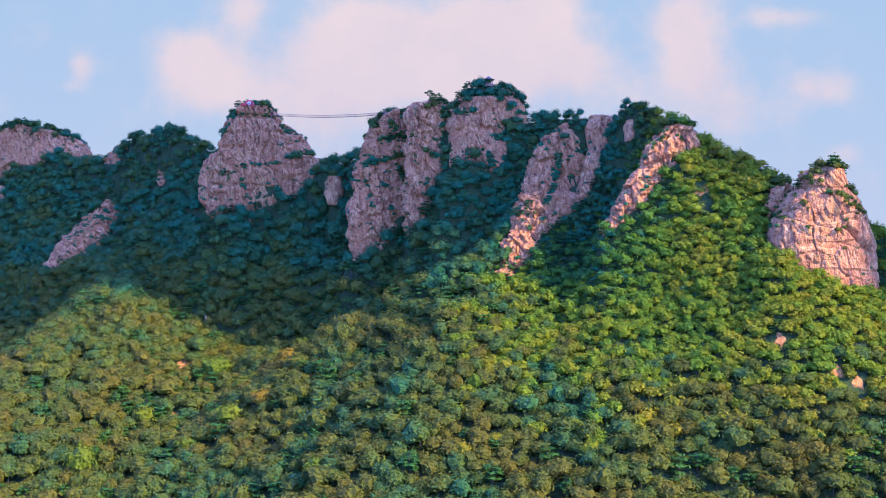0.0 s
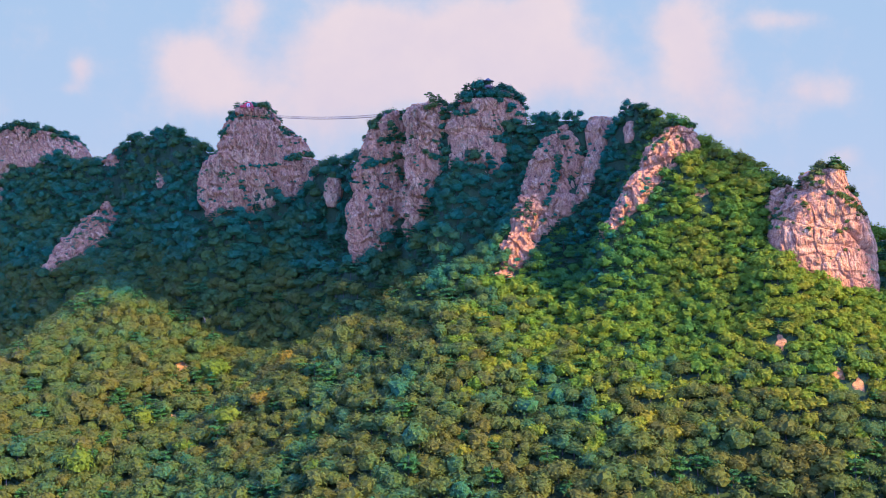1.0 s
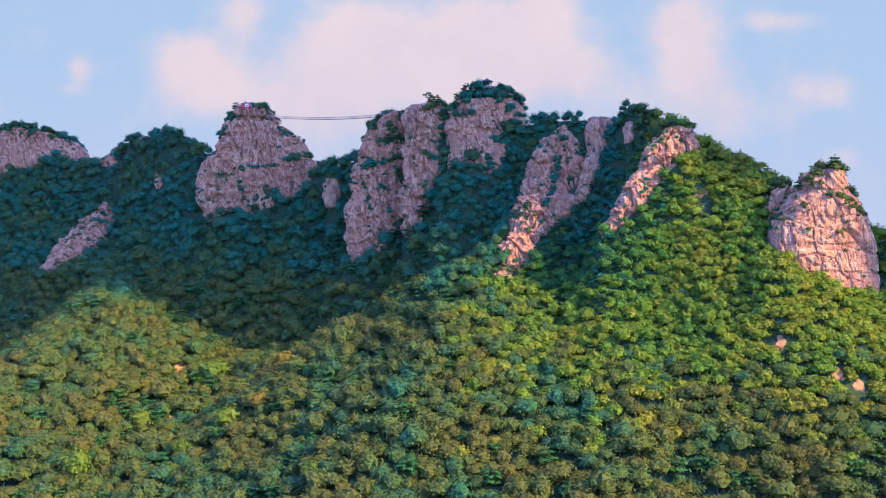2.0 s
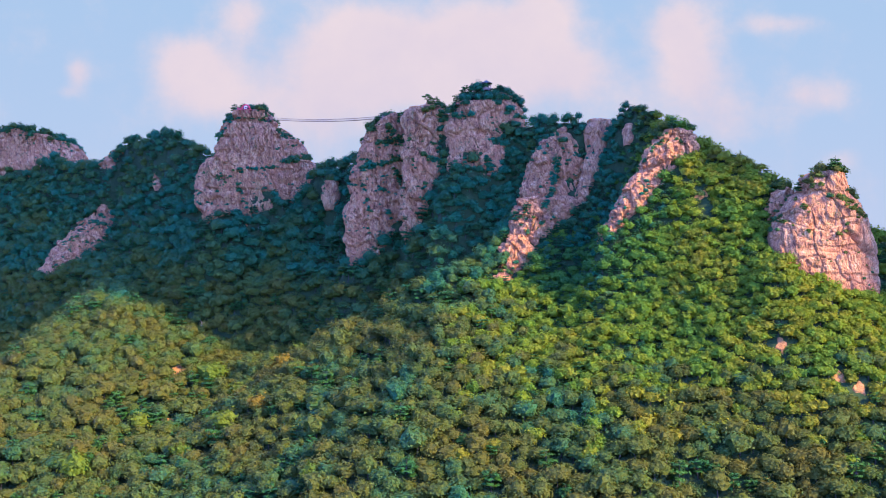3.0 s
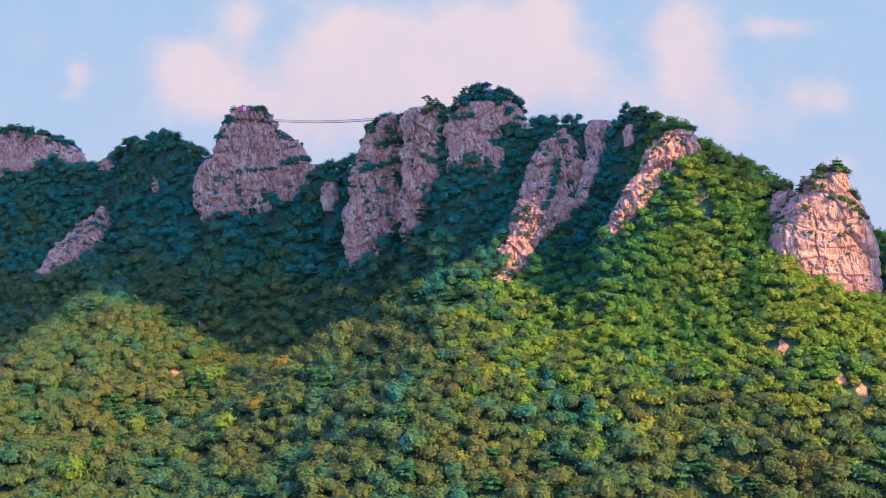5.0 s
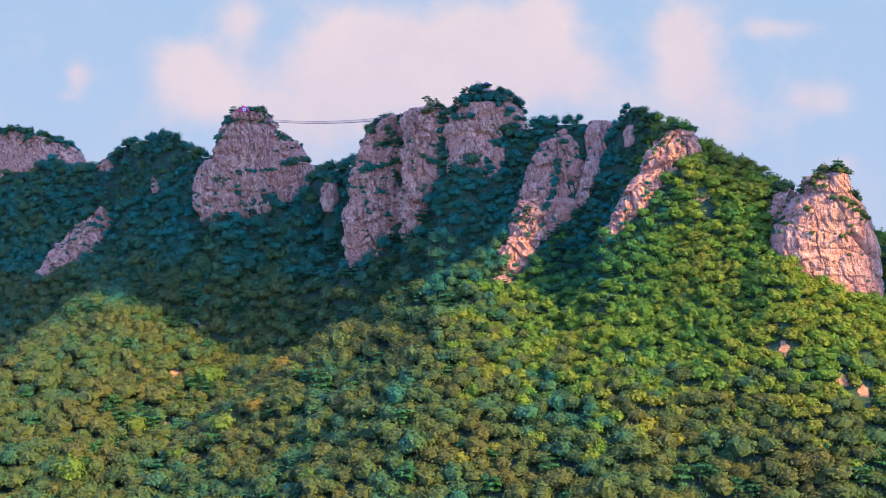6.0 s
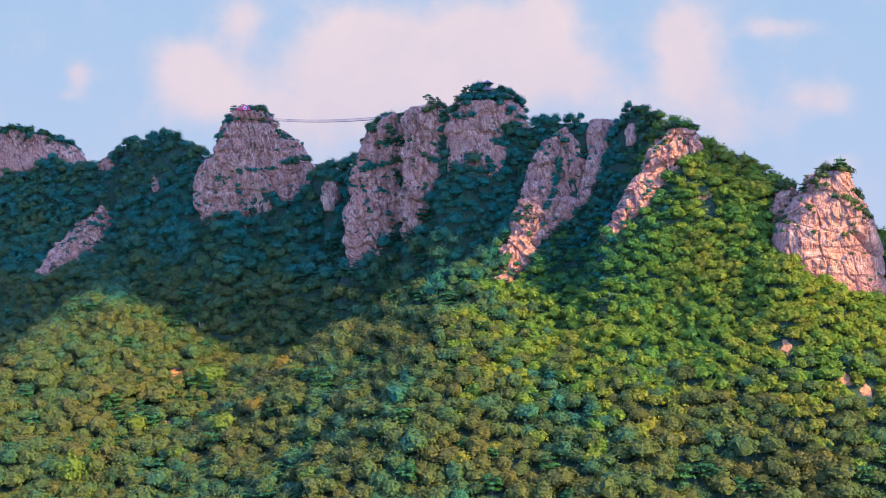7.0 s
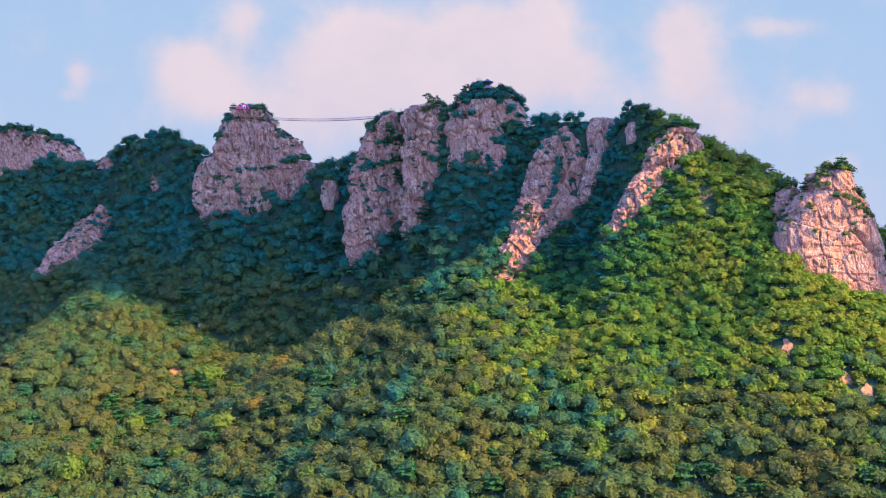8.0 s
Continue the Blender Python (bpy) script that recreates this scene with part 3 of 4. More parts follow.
def pine(r):
    """A red pine: flat pads of needles in a few uneven storeys."""
    height, lumps = r.uniform(6.0, 8.0), []
    for level in range(4):
        z = height * (0.36 + 0.19 * level)
        reach = (3.0, 3.3, 2.7, 1.5)[level] * r.uniform(0.8, 1.1)
        for k in range((3, 4, 4, 2)[level]):
            a = level * 1.1 + k * 2 * np.pi / 4 + r.uniform(-0.5, 0.5)
            d = reach * r.uniform(0.4, 0.7)
            lumps.append((d * math.cos(a), d * math.sin(a), z + r.uniform(-0.4, 0.4), reach * r.uniform(0.4, 0.55)))
    crown = lumps_crown(r, lumps, 170, 0.50, 0.36)
    return crown, trunk_shape(height * 0.92, 0.2, [l[:3] for l in lumps[:6]], r)


def young_tree(r):
    radius, height = r.uniform(2.6, 3.3), r.uniform(4.0, 5.2)
    crown = clump_crown(r, radius, height, DOME, int(r.integers(7, 11)), 125, 0.42, 0.9)
    return crown, trunk_shape(height * 0.7, 0.14, [(0.8, 0.3, height * 0.6), (-0.7, -0.4, height * 0.6)], r)


def shrub(r):
    crown = clump_crown(r, r.uniform(1.3, 1.7), r.uniform(1.6, 2.2), DOME, 6, 34, 0.36, 0.8)
    return crown, trunk_shape(1.0, 0.08, [(0.4, 0.2, 1.0)], r)


KINDS = {"broadleaf": [broadleaf(rng) for _ in range(6)], "pine": [pine(rng) for _ in range(4)], "shrub": [shrub(rng) for _ in range(4)], "young": [young_tree(rng) for _ in range(6)]}
LEAVES = {"broadleaf": LEAF, "pine": NEEDLE, "shrub": LEAF, "young": YOUNG_SUNLIT}

crag_tree, crag_reach = [], []
for ob in crags:
    verts = np.empty(len(ob.data.vertices) * 3)
    ob.data.vertices.foreach_get("co", verts)
    spread = verts.reshape(-1, 3)
    crag_reach.append((spread[:, 0].min(), spread[:, 0].max(), spread[:, 1].min(), spread[:, 1].max()))
    crag_tree.append(BVHTree.FromPolygons(verts.reshape(-1, 3).tolist(), [p.vertices[:] for p in ob.data.polygons]))


def rock_above(x, y):
    """The highest crag surface over a place: its height and slope, or None."""
    best = None
    for tree, (x0, x1, y0, y1) in zip(crag_tree, crag_reach):
        if not (x0 < x < x1 and y0 < y < y1):
            continue
        hit = tree.ray_cast(Vector((x, y, 400)), Vector((0, 0, -1)))
        if hit[0] is not None and (best is None or hit[0].z > best[0]):
            best = (hit[0].z, hit[1].z)
    return best


# bare soil in the forest: x, y, reach across, reach along
SCARS = ((107.9, 445.0, 2.6, 1.2), (124.0, 393.5, 1.7, 1.9), (140.4, 381.0, 1.8, 2.2), (146.5, 377.0, 2.0, 1.8), (-131.1, 540.5, 3.2, 7.0), (-123.6, 493.0, 1.6, 3.0))


def scatter(spacing):
    """Places on the slopes, a tree's width apart."""
    cells, placed = {}, []
    r = np.random.default_rng(11)
    tries = 290000
    xs, ys = r.uniform(-375, 205, tries), r.uniform(318, 830, tries)
    far = bend(xs, ys)
    beyond = ys / far - np.interp(xs / far, RIDGE[:, 0], RIDGE[:, 1])
    kept = (np.abs(xs) < 0.42 * ys + 14) & (beyond < 9)
    xs, ys = xs[kept], ys[kept]
    tries = len(xs)
    zs = ground_height(xs, ys)
    slope = np.minimum(np.hypot(ground_height(xs + 2, ys) - zs, ground_height(xs, ys + 2) - zs) / 2, 2)
    sizes = r.uniform(0.72, 1.28, tries) * (1.1 - 0.50 * step(zs, 85, 130) * step(xs, -20, 60) - 0.12 * step(zs, 140, 210) * (1 - step(xs, -20, 60)))
    for k in range(tries):
        x, y = xs[k], ys[k]
        reach = spacing * sizes[k] / math.sqrt(1 + min(slope[k], 2.0) ** 2 * 0.7)
        cx, cy = int(x // 6), int(y // 6)
        near = (q for a in (-1, 0, 1) for b in (-1, 0, 1) for q in cells.get((cx + a, cy + b), ()))
        if any((q[0] - x) ** 2 + (q[1] - y) ** 2 < (0.5 * (reach + q[2])) ** 2 for q in near):
            continue
        if any(((x - sx) / (wx + 1.4)) ** 2 + ((y - sy + 3.0) / (wy + 4.0)) ** 2 < 1 for sx, sy, wx, wy in SCARS):
            continue
        if abs(x - 22.8) < 3 and 531 < y < 542 or (36 < x < 70 and 480 < y < 500 and x - 36 < 2.2 * (y - 478)):
            continue
        cells.setdefault((cx, cy), []).append((x, y, reach))
        placed.append((x, y, zs[k], sizes[k]))
    return placed, r


places, rng2 = scatter(4.75)
forest = {"broadleaf": [], "pine": [], "shrub": [], "young": []}
for x, y, z, size in places:
    rock = rock_above(x, y)
    if rock and rock[0] > z + 0.5:
        continue
    grove = lattice(np.array([[x / 30, y / 30, 0.0]]), 77)[0] + (0.35 if z > 165 else 0)
    kind = "pine" if rng2.random() < 0.04 + (0.55 if x > 20 else 0.3) * max(grove, 0) + (0.05 if x < 60 and z > 120 else 0) else "broadleaf"
    # the brightened young leaves stay off the shaded crest
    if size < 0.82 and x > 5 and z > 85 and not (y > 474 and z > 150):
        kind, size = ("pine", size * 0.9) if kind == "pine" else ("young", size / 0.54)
    forest[kind].append((x, y, z - 0.4, size))

GATE = (-114.9, 632.0)     # the place of the red gate on its peak

# undergrowth where the ground is too steep for trees
r3 = np.random.default_rng(31)
xs, ys = r3.uniform(-360, 200, 90000), r3.uniform(400, 810, 90000)
zs = ground_height(xs, ys)
slope = np.hypot(ground_height(xs + 1, ys) - zs, ground_height(xs, ys + 1) - zs)
far = bend(xs, ys)
beyond = ys / far - np.interp(xs / far, RIDGE[:, 0], RIDGE[:, 1])
wanted = np.flatnonzero((slope > 0.9) & (np.abs(xs) < 0.42 * ys + 8) & (beyond < 1) & (r3.random(90000) < 0.10 * np.minimum(slope, 7)))
for k in wanted[:4200]:
    rock = rock_above(xs[k], ys[k])
    if not (rock and rock[0] > zs[k]):
        forest["shrub"].append((xs[k], ys[k], zs[k] - 0.3, r3.uniform(1.0, 2.0)))

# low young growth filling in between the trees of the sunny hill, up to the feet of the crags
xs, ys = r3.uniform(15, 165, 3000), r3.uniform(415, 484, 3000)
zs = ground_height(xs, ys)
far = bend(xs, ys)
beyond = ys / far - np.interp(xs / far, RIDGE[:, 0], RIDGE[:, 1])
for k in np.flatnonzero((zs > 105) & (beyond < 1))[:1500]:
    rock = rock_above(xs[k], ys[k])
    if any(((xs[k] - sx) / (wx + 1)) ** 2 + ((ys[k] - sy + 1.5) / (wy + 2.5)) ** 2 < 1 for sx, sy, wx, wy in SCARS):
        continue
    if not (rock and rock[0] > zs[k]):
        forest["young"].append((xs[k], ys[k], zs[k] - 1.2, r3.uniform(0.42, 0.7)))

# growth on the crags: pines and shrubs on the tops and ledges, tufts in the joints
for ob in crags:
    data = ob.data
    count = len(data.polygons)
    centre, normal, area = np.empty(count * 3), np.empty(count * 3), np.empty(count)
    data.polygons.foreach_get("center", centre)
    data.polygons.foreach_get("normal", normal)
    data.polygons.foreach_get("area", area)
    centre, up = centre.reshape(-1, 3), normal.reshape(-1, 3)[:, 2]
    low, high = centre[:, 2].min() + 12, centre[:, 2].max()
    share = (centre[:, 2] - low) / max(high - low, 1)
    patch = fractal(centre / 9, 2, 61)
    chance = area * (0.09 * step(up, 0.45, 0.8) * (step(share, 0.3, 0.7) + step(share, 0.85, 0.95)) + 0.07 * step(up, 0.2, 0.55) + 0.03 * step(patch, 0.1, 0.6)) * step(patch, -0.35, 0.2)
    bare_top = ob.name in ("lower_fin", "rib_foot", "wall", "column", "block", "back_slab")
    chosen = np.flatnonzero(rng2.random(count) < chance)
    soil = ground_height(centre[chosen, 0], centre[chosen, 1])
    for k, low_z in zip(chosen, soil):
        x, y, z = centre[k]
        if z < low_z + 1 or (x - GATE[0]) ** 2 + (y - GATE[1]) ** 2 < 60 or (bare_top and share[k] > 0.8):
            continue
        if up[k] > 0.6 and share[k] > 0.75 and rng2.random() < 0.5:
            forest["pine" if rng2.random() < 0.4 else "broadleaf"].append((x, y, z - 0.8, rng2.uniform(0.45, 0.85)))
        else:
            forest["shrub"].append((x, y, z - 0.3, rng2.uniform(0.4, 1.2) * (1 if up[k] > 0.4 else 0.65)))

def belt(x0, z0, x1, z1, count, size=1.0, spread=1.6, kind="shrub"):
    """Bushes rooted along a ledge or joint of the crags, from one end to the other."""
    for k in range(count):
        s = rng2.random()
        spot = Vector((x0 + (x1 - x0) * s + rng2.normal(0, spread * 0.6), 380.0, z0 + (z1 - z0) * s + rng2.normal(0, spread * 0.4)))
        hits = [h[0] for h in (tree.ray_cast(spot, Vector((0, 1, 0))) for tree in crag_tree) if h[0] is not None]
        if hits:
            root = min(hits, key=lambda h: h.y)
            if abs(root.x - GATE[0]) < 6 and root.z > 240:
                continue
            forest[kind].append((root.x, root.y + 0.3, root.z - 0.9 * size, 1.7 * size * rng2.uniform(0.55, 1.1)))


# the bridge peak
belt(-136.7, 222.5, -125.5, 235.7, 22, 1.3)
belt(-126.8, 236.3, -122.2, 241.6, 8, 1)
belt(-123.5, 240.9, -99.3, 238.3, 14, 0.8)
belt(-97.6, 232.4, -90.7, 229.1, 8, 0.9)
belt(-120.3, 208.4, -96.0, 210.1, 16, 0.9)
belt(-94.0, 212.7, -75.0, 217.3, 26, 1.3)
belt(-118.3, 200.2, -112.4, 185.1, 14, 0.8)
belt(-131.4, 206.8, -126.2, 199.6, 9, 0.8)
belt(-103.9, 199.6, -99.3, 195.3, 5, 0.6)
belt(-144.2, 197.0, -141.9, 187.1, 5, 0.8)
# the highest crag
belt(-41.0, 203.7, -19.7, 208.9, 34, 1.1)
belt(-32.4, 215.8, -19.7, 221.0, 18, 1)
belt(-27.2, 228.4, -24.3, 220.4, 10, 0.9)
belt(-24.3, 204.3, -20.3, 194.5, 12, 0.9)
belt(-31.8, 192.8, -26.6, 190.5, 7, 0.8)
belt(-38.1, 187.0, -35.3, 181.3, 6, 0.8)
belt(-41.6, 198.0, -38.7, 190.8, 5, 0.7)
belt(-27.8, 181.3, -23.8, 176.1, 6, 0.7)
belt(-35.8, 163.5, -26.6, 158.9, 8, 0.8)
belt(-18.9, 203.7, -17.4, 175.0, 12, 0.5)
# the column and the shield beside it
belt(-9.1, 208.9, 0.4, 204.5, 12, 0.9)
belt(-5.8, 216.7, 1.5, 211.7, 8, 0.8)
belt(-15.8, 206.7, -13.0, 203.3, 5, 0.6)
belt(-10.2, 193.3, -0.8, 195.6, 9, 0.8)
belt(-11.3, 187.8, -3.5, 185.0, 7, 0.7)
belt(0.1, 233.4, 0.4, 190.6, 34, 1)
belt(25.9, 213.9, 33.7, 217.8, 14, 1.1)
belt(5.4, 197.8, 15.9, 200.0, 12, 1)
belt(21.5, 206.7, 27.0, 196.1, 12, 1)
belt(8.1, 228.3, 13.1, 225.6, 5, 0.7)
belt(32.0, 230.0, 40.4, 225.8, 8, 0.9)
# the fin and the rib
belt(50.2, 219.6, 57.0, 213.6, 9, 0.8)
belt(56.0, 207.6, 51.0, 186.7, 26, 0.9)
belt(50.2, 186.7, 47.0, 180.0, 10, 0.8)
belt(30.4, 177.9, 36.9, 174.4, 14, 0.9)
belt(36.4, 172.9, 39.4, 168.4, 6, 0.6)
belt(59.0, 190.5, 62.0, 198.0, 6, 0.7)
# the rib
belt(81.5, 194.8, 85.7, 201.4, 14, 0.8)
belt(74.5, 187.8, 69.8, 178.5, 12, 0.8)
belt(87.6, 202.3, 94.6, 210.5, 10, 0.6)
belt(85.3, 188.3, 87.6, 184.8, 4, 0.5)
# the tower
belt(137.1, 185.9, 147.4, 190.2, 20, 0.9)
belt(154.2, 181.6, 163.2, 174.7, 26, 0.8)
belt(139.2, 178.6, 141.8, 176.9, 6, 0.6)
belt(140.1, 168.7, 141.4, 167.4, 3, 0.5)
belt(133.6, 172.6, 135.8, 170.4, 5, 0.5)
belt(143.7, 185.9, 145.2, 184.6, 4, 0.5)
# the eastern peak and slab
belt(-224.6, 181.3, -218.0, 178.4, 10, 1)
belt(-233.2, 189.3, -237.6, 178.4, 10, 0.9)
belt(-219.5, 167.6, -216.6, 171.9, 6, 0.8)

# the small wood round the summit pavilion
taken = []
spots = np.stack([rng2.uniform(-8, 46, 900), rng2.uniform(527, 547, 900)], -1)
for (x, y), low_z in zip(spots, ground_height(spots[:, 0], spots[:, 1])):
    rock = rock_above(x, y)
    z = max(low_z, rock[0] if rock else 0)
    if z < 226 or (rock and rock[0] >= z and rock[1] < 0.45) or math.hypot(x - 22.8, y - 538) < 3.2 or (abs(x - 22.8) < 2.5 and y < 538):
        continue
    if all((x - a) ** 2 + (y - b) ** 2 > 2.6 ** 2 for a, b in taken):
        taken.append((x, y))
        forest["pine" if rng2.random() < 0.3 else "broadleaf"].append((x, y, z - 0.6, rng2.uniform(0.5, 0.8)))

# pines on the head of the tower
taken = []
for _ in range(300):
    x, y = rng2.uniform(146, 174), rng2.uniform(411, 430)
    rock = rock_above(x, y)
    if rock and rock[0] > 181 and rock[1] > 0.35 and all((x - a) ** 2 + (y - b) ** 2 > 2.3 ** 2 for a, b in taken):
        taken.append((x, y))
        kind = "pine" if rng2.random() < 0.25 else "shrub"
        forest[kind].append((x, y, rock[0] - 0.5, rng2.uniform(0.42, 0.6) if kind == "pine" else rng2.uniform(1.0, 1.6)))

# the trees at the foot of the slope stand as single things, the woods above as one mass
NEAR_COUNT = 290
wooded = sorted((y, kind, k) for kind in ("broadleaf", "pine") for k, (x, y, z, s) in enumerate(forest[kind]) if abs(x) < 165 and y > 345)
single = {(kind, k) for y, kind, k in wooded[:NEAR_COUNT]}
TREE_LABELS = {"broadleaf": "round-crowned olive green broadleaf tree in dense forest", "pine": "layered dark green pine tree in dense forest"}


def tree_thing(kind, form, index):
    (cv, cf), (tv, tf) = form
    top = new(kind + "_tree")
    part("trunk", mesh_of("trunk", tv, tf), BARK, top)
    part("crown", mesh_of("crown", cv, cf, False), LEAVES[kind], top)
    tagged(top, TREE_LABELS[kind], "tree", kind + " trees on the lower slope")
    return top


def plant(kind):
    firsts = {}
    verts, faces, tints, slots, base = [], [], [], [], 0
    r = np.random.default_rng(23)
    for k, (x, y, z, s) in enumerate(forest[kind]):
        form = int(r.integers(len(KINDS[kind])))
        turn, tint = r.uniform(0, 2 * np.pi), r.random()
        tall = s * r.uniform(0.9, 1.15)
        if (kind, k) in single:
            m = Matrix.LocRotScale((x, y, z), Euler((0, 0, turn)), (s, s, tall))
            if form not in firsts:
                firsts[form] = tree_thing(kind, KINDS[kind][form], form)
                firsts[form].matrix_basis = m
            else:
                copy = copy_thing(firsts[form], Matrix.Identity(4))
                copy.matrix_basis = m
            continue
        c, sn = math.cos(turn), math.sin(turn)
        for slot, (v, f) in enumerate(KINDS[kind][form]):
            if slot == 1:
                if kind == "shrub":
                    continue
                v, f = v[:20], f[:20]
            w = np.stack([(v[:, 0] * c - v[:, 1] * sn) * s + x, (v[:, 0] * sn + v[:, 1] * c) * s + y, v[:, 2] * tall + z], -1)
            verts.append(w)
            faces.append(f + base)
            tints.append(np.full(len(v), tint))
            slots.append(np.full(len(f), slot))
            base += len(v)
    mesh = mesh_of("woods", np.concatenate(verts), np.concatenate(faces), False)
    mesh.attributes.new("tree_tint", "FLOAT", "POINT").data.foreach_set("value", np.concatenate(tints))
    mesh.materials.append(LEAVES[kind])
    mesh.materials.append(BARK)
    mesh.polygons.foreach_set("material_index", np.concatenate(slots).astype(np.int32))
    return mesh


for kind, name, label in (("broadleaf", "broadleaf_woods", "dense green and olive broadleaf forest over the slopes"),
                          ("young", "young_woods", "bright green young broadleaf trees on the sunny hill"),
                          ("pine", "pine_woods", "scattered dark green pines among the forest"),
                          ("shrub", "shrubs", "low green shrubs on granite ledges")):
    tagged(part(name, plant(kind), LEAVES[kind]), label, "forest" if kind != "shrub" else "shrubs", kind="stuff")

# ---- built things on the ridge ----
def box(bm, x0, x1, y0, y1, z0, z1, bevel=0.0):
    made = bmesh.ops.create_cube(bm, size=1, matrix=Matrix.LocRotScale(((x0 + x1) / 2, (y0 + y1) / 2, (z0 + z1) / 2), None, (x1 - x0, y1 - y0, z1 - z0)))
    if bevel:
        edges = list({e for v in made["verts"] for e in v.link_edges})
        bmesh.ops.bevel(bm, geom=edges, offset=bevel, segments=1, affect="EDGES")


def tube_along(points, radius, sides=6):
    """A tube along a line of points."""
    verts, faces = [], []
    points = [Vector(p) for p in points]
    for k, p in enumerate(points):
        way = (points[min(k + 1, len(points) - 1)] - points[max(k - 1, 0)]).normalized()
        q = way.to_track_quat("Z", "Y")
        verts += [p + q @ Vector((math.cos(a), math.sin(a), 0)) * radius for a in np.arange(sides) * 2 * np.pi / sides]
    for k in range(len(points) - 1):
        for m in range(sides):
            n = (m + 1) % sides
            faces.append((k * sides + m, k * sides + n, (k + 1) * sides + n, (k + 1) * sides + m))
    faces += [tuple(range(sides))[::-1], tuple((len(points) - 1) * sides + m for m in range(sides))]
    data = bpy.data.meshes.new("tube")
    data.from_pydata([v[:] for v in verts], [], faces)
    data.update()
    return data


DEAD_TREE = (-128.5, 588.0)
BRIDGE_A, BRIDGE_B = Vector((-101.2, 634.0, 239.4)), Vector((-29.9, 561.0, 230.7))


def suspension_bridge():
    top = new("suspension_bridge")
    run = BRIDGE_B - BRIDGE_A
    side = Vector((-run.y, run.x, 0)).normalized() * 0.6

    def deck_at(s, lift=0.0):
        return BRIDGE_A + run * s + Vector((0, 0, lift - 4 * 1.5 * s * (1 - s)))

    steps = [k / 40 for k in range(41)]
    bm = bmesh.new()
    rings = []
    for s in steps:
        c = deck_at(s)
        rings.append([bm.verts.new(c + side * a + Vector((0, 0, b))) for a, b in ((-1, -0.12), (1, -0.12), (1, 0.12), (-1, 0.12))])
    for a, b in zip(rings, rings[1:]):
        for k in range(4):
            bm.faces.new((a[k], a[(k + 1) % 4], b[(k + 1) % 4], b[k]))
    bm.faces.new(rings[0][::-1])
    bm.faces.new(rings[-1])
    part("deck", bm, STEEL, top, "narrow steel grating deck")
    for hand in (-1, 1):
        for lift, radius in ((1.15, 0.07), (0.6, 0.03)):
            part("cable", tube_along([deck_at(s, lift) + side * hand for s in steps], radius), STEEL, top)
        for s in steps[1:-1]:
            p = deck_at(s) + side * hand
            part("post", tube_along([p, p + Vector((0, 0, 1.15))], 0.03, 4), STEEL, top)
        for s in (0, 1):
            p = deck_at(s) + side * hand
            part("anchor_post", tube_along([p - Vector((0, 0, 2.5)), p + Vector((0, 0, 1.8))], 0.16), STEEL, top)
    return tagged(top, "thin steel suspension footbridge hung between two granite peaks", "bridge")


def bridge_gate():
    """The red gate with its platform, on the peak at the bridge's end."""
    top = new("bridge_gate")
    x, y, z = *GATE, 244.7
    bm = bmesh.new()
    box(bm, -4.2, 3.6, -1.8, 1.8, 0.0, 0.35, 0.05)
    part("platform", bm, RED, top, "red painted platform")
    for a in (-4.0, -2.4, -0.8, 0.8, 2.4, 3.4):
        part("post", tube_along([(a, -1.7, -2.0), (a, -1.7, 1.4)], 0.09), RED, top)
    for lift in (0.9, 1.4):
        part("rail", tube_along([(-4.0, -1.7, lift), (3.4, -1.7, lift)], 0.08), RED, top)
    arch = [(2.6 * math.cos(a) + 0.4, 0, 0.3 + 2.6 * math.sin(a)) for a in np.linspace(0, np.pi, 13)]
    part("arch", tube_along(arch, 0.42), RED, top, "red arch")
    disc = bmesh.new()
    bmesh.ops.create_cone(disc, cap_ends=True, segments=20, radius1=1.05, radius2=1.05, depth=0.3, matrix=pose(0.5, -0.5, 1.35, 90))
    board = part("sign_board", disc, WHITE, top, "round white board")
    mark = bmesh.new()
    bmesh.ops.create_cone(mark, cap_ends=True, segments=16, radius1=0.5, radius2=0.5, depth=0.1, matrix=pose(0.6, -0.72, 1.3, 90))
    part("mark", mark, TIMBER, board, "dark round mark")
    bm = bmesh.new()
    box(bm, -4.6, -1.6, -1.2, 1.2, 0.35, 1.0, 0.15)
    part("stair_head", bm, RED, top)
    top.matrix_basis = pose(x, y, z, 0, 0, -8)
    return tagged(top, "red painted gate and railed platform on the bridge peak", "gate")


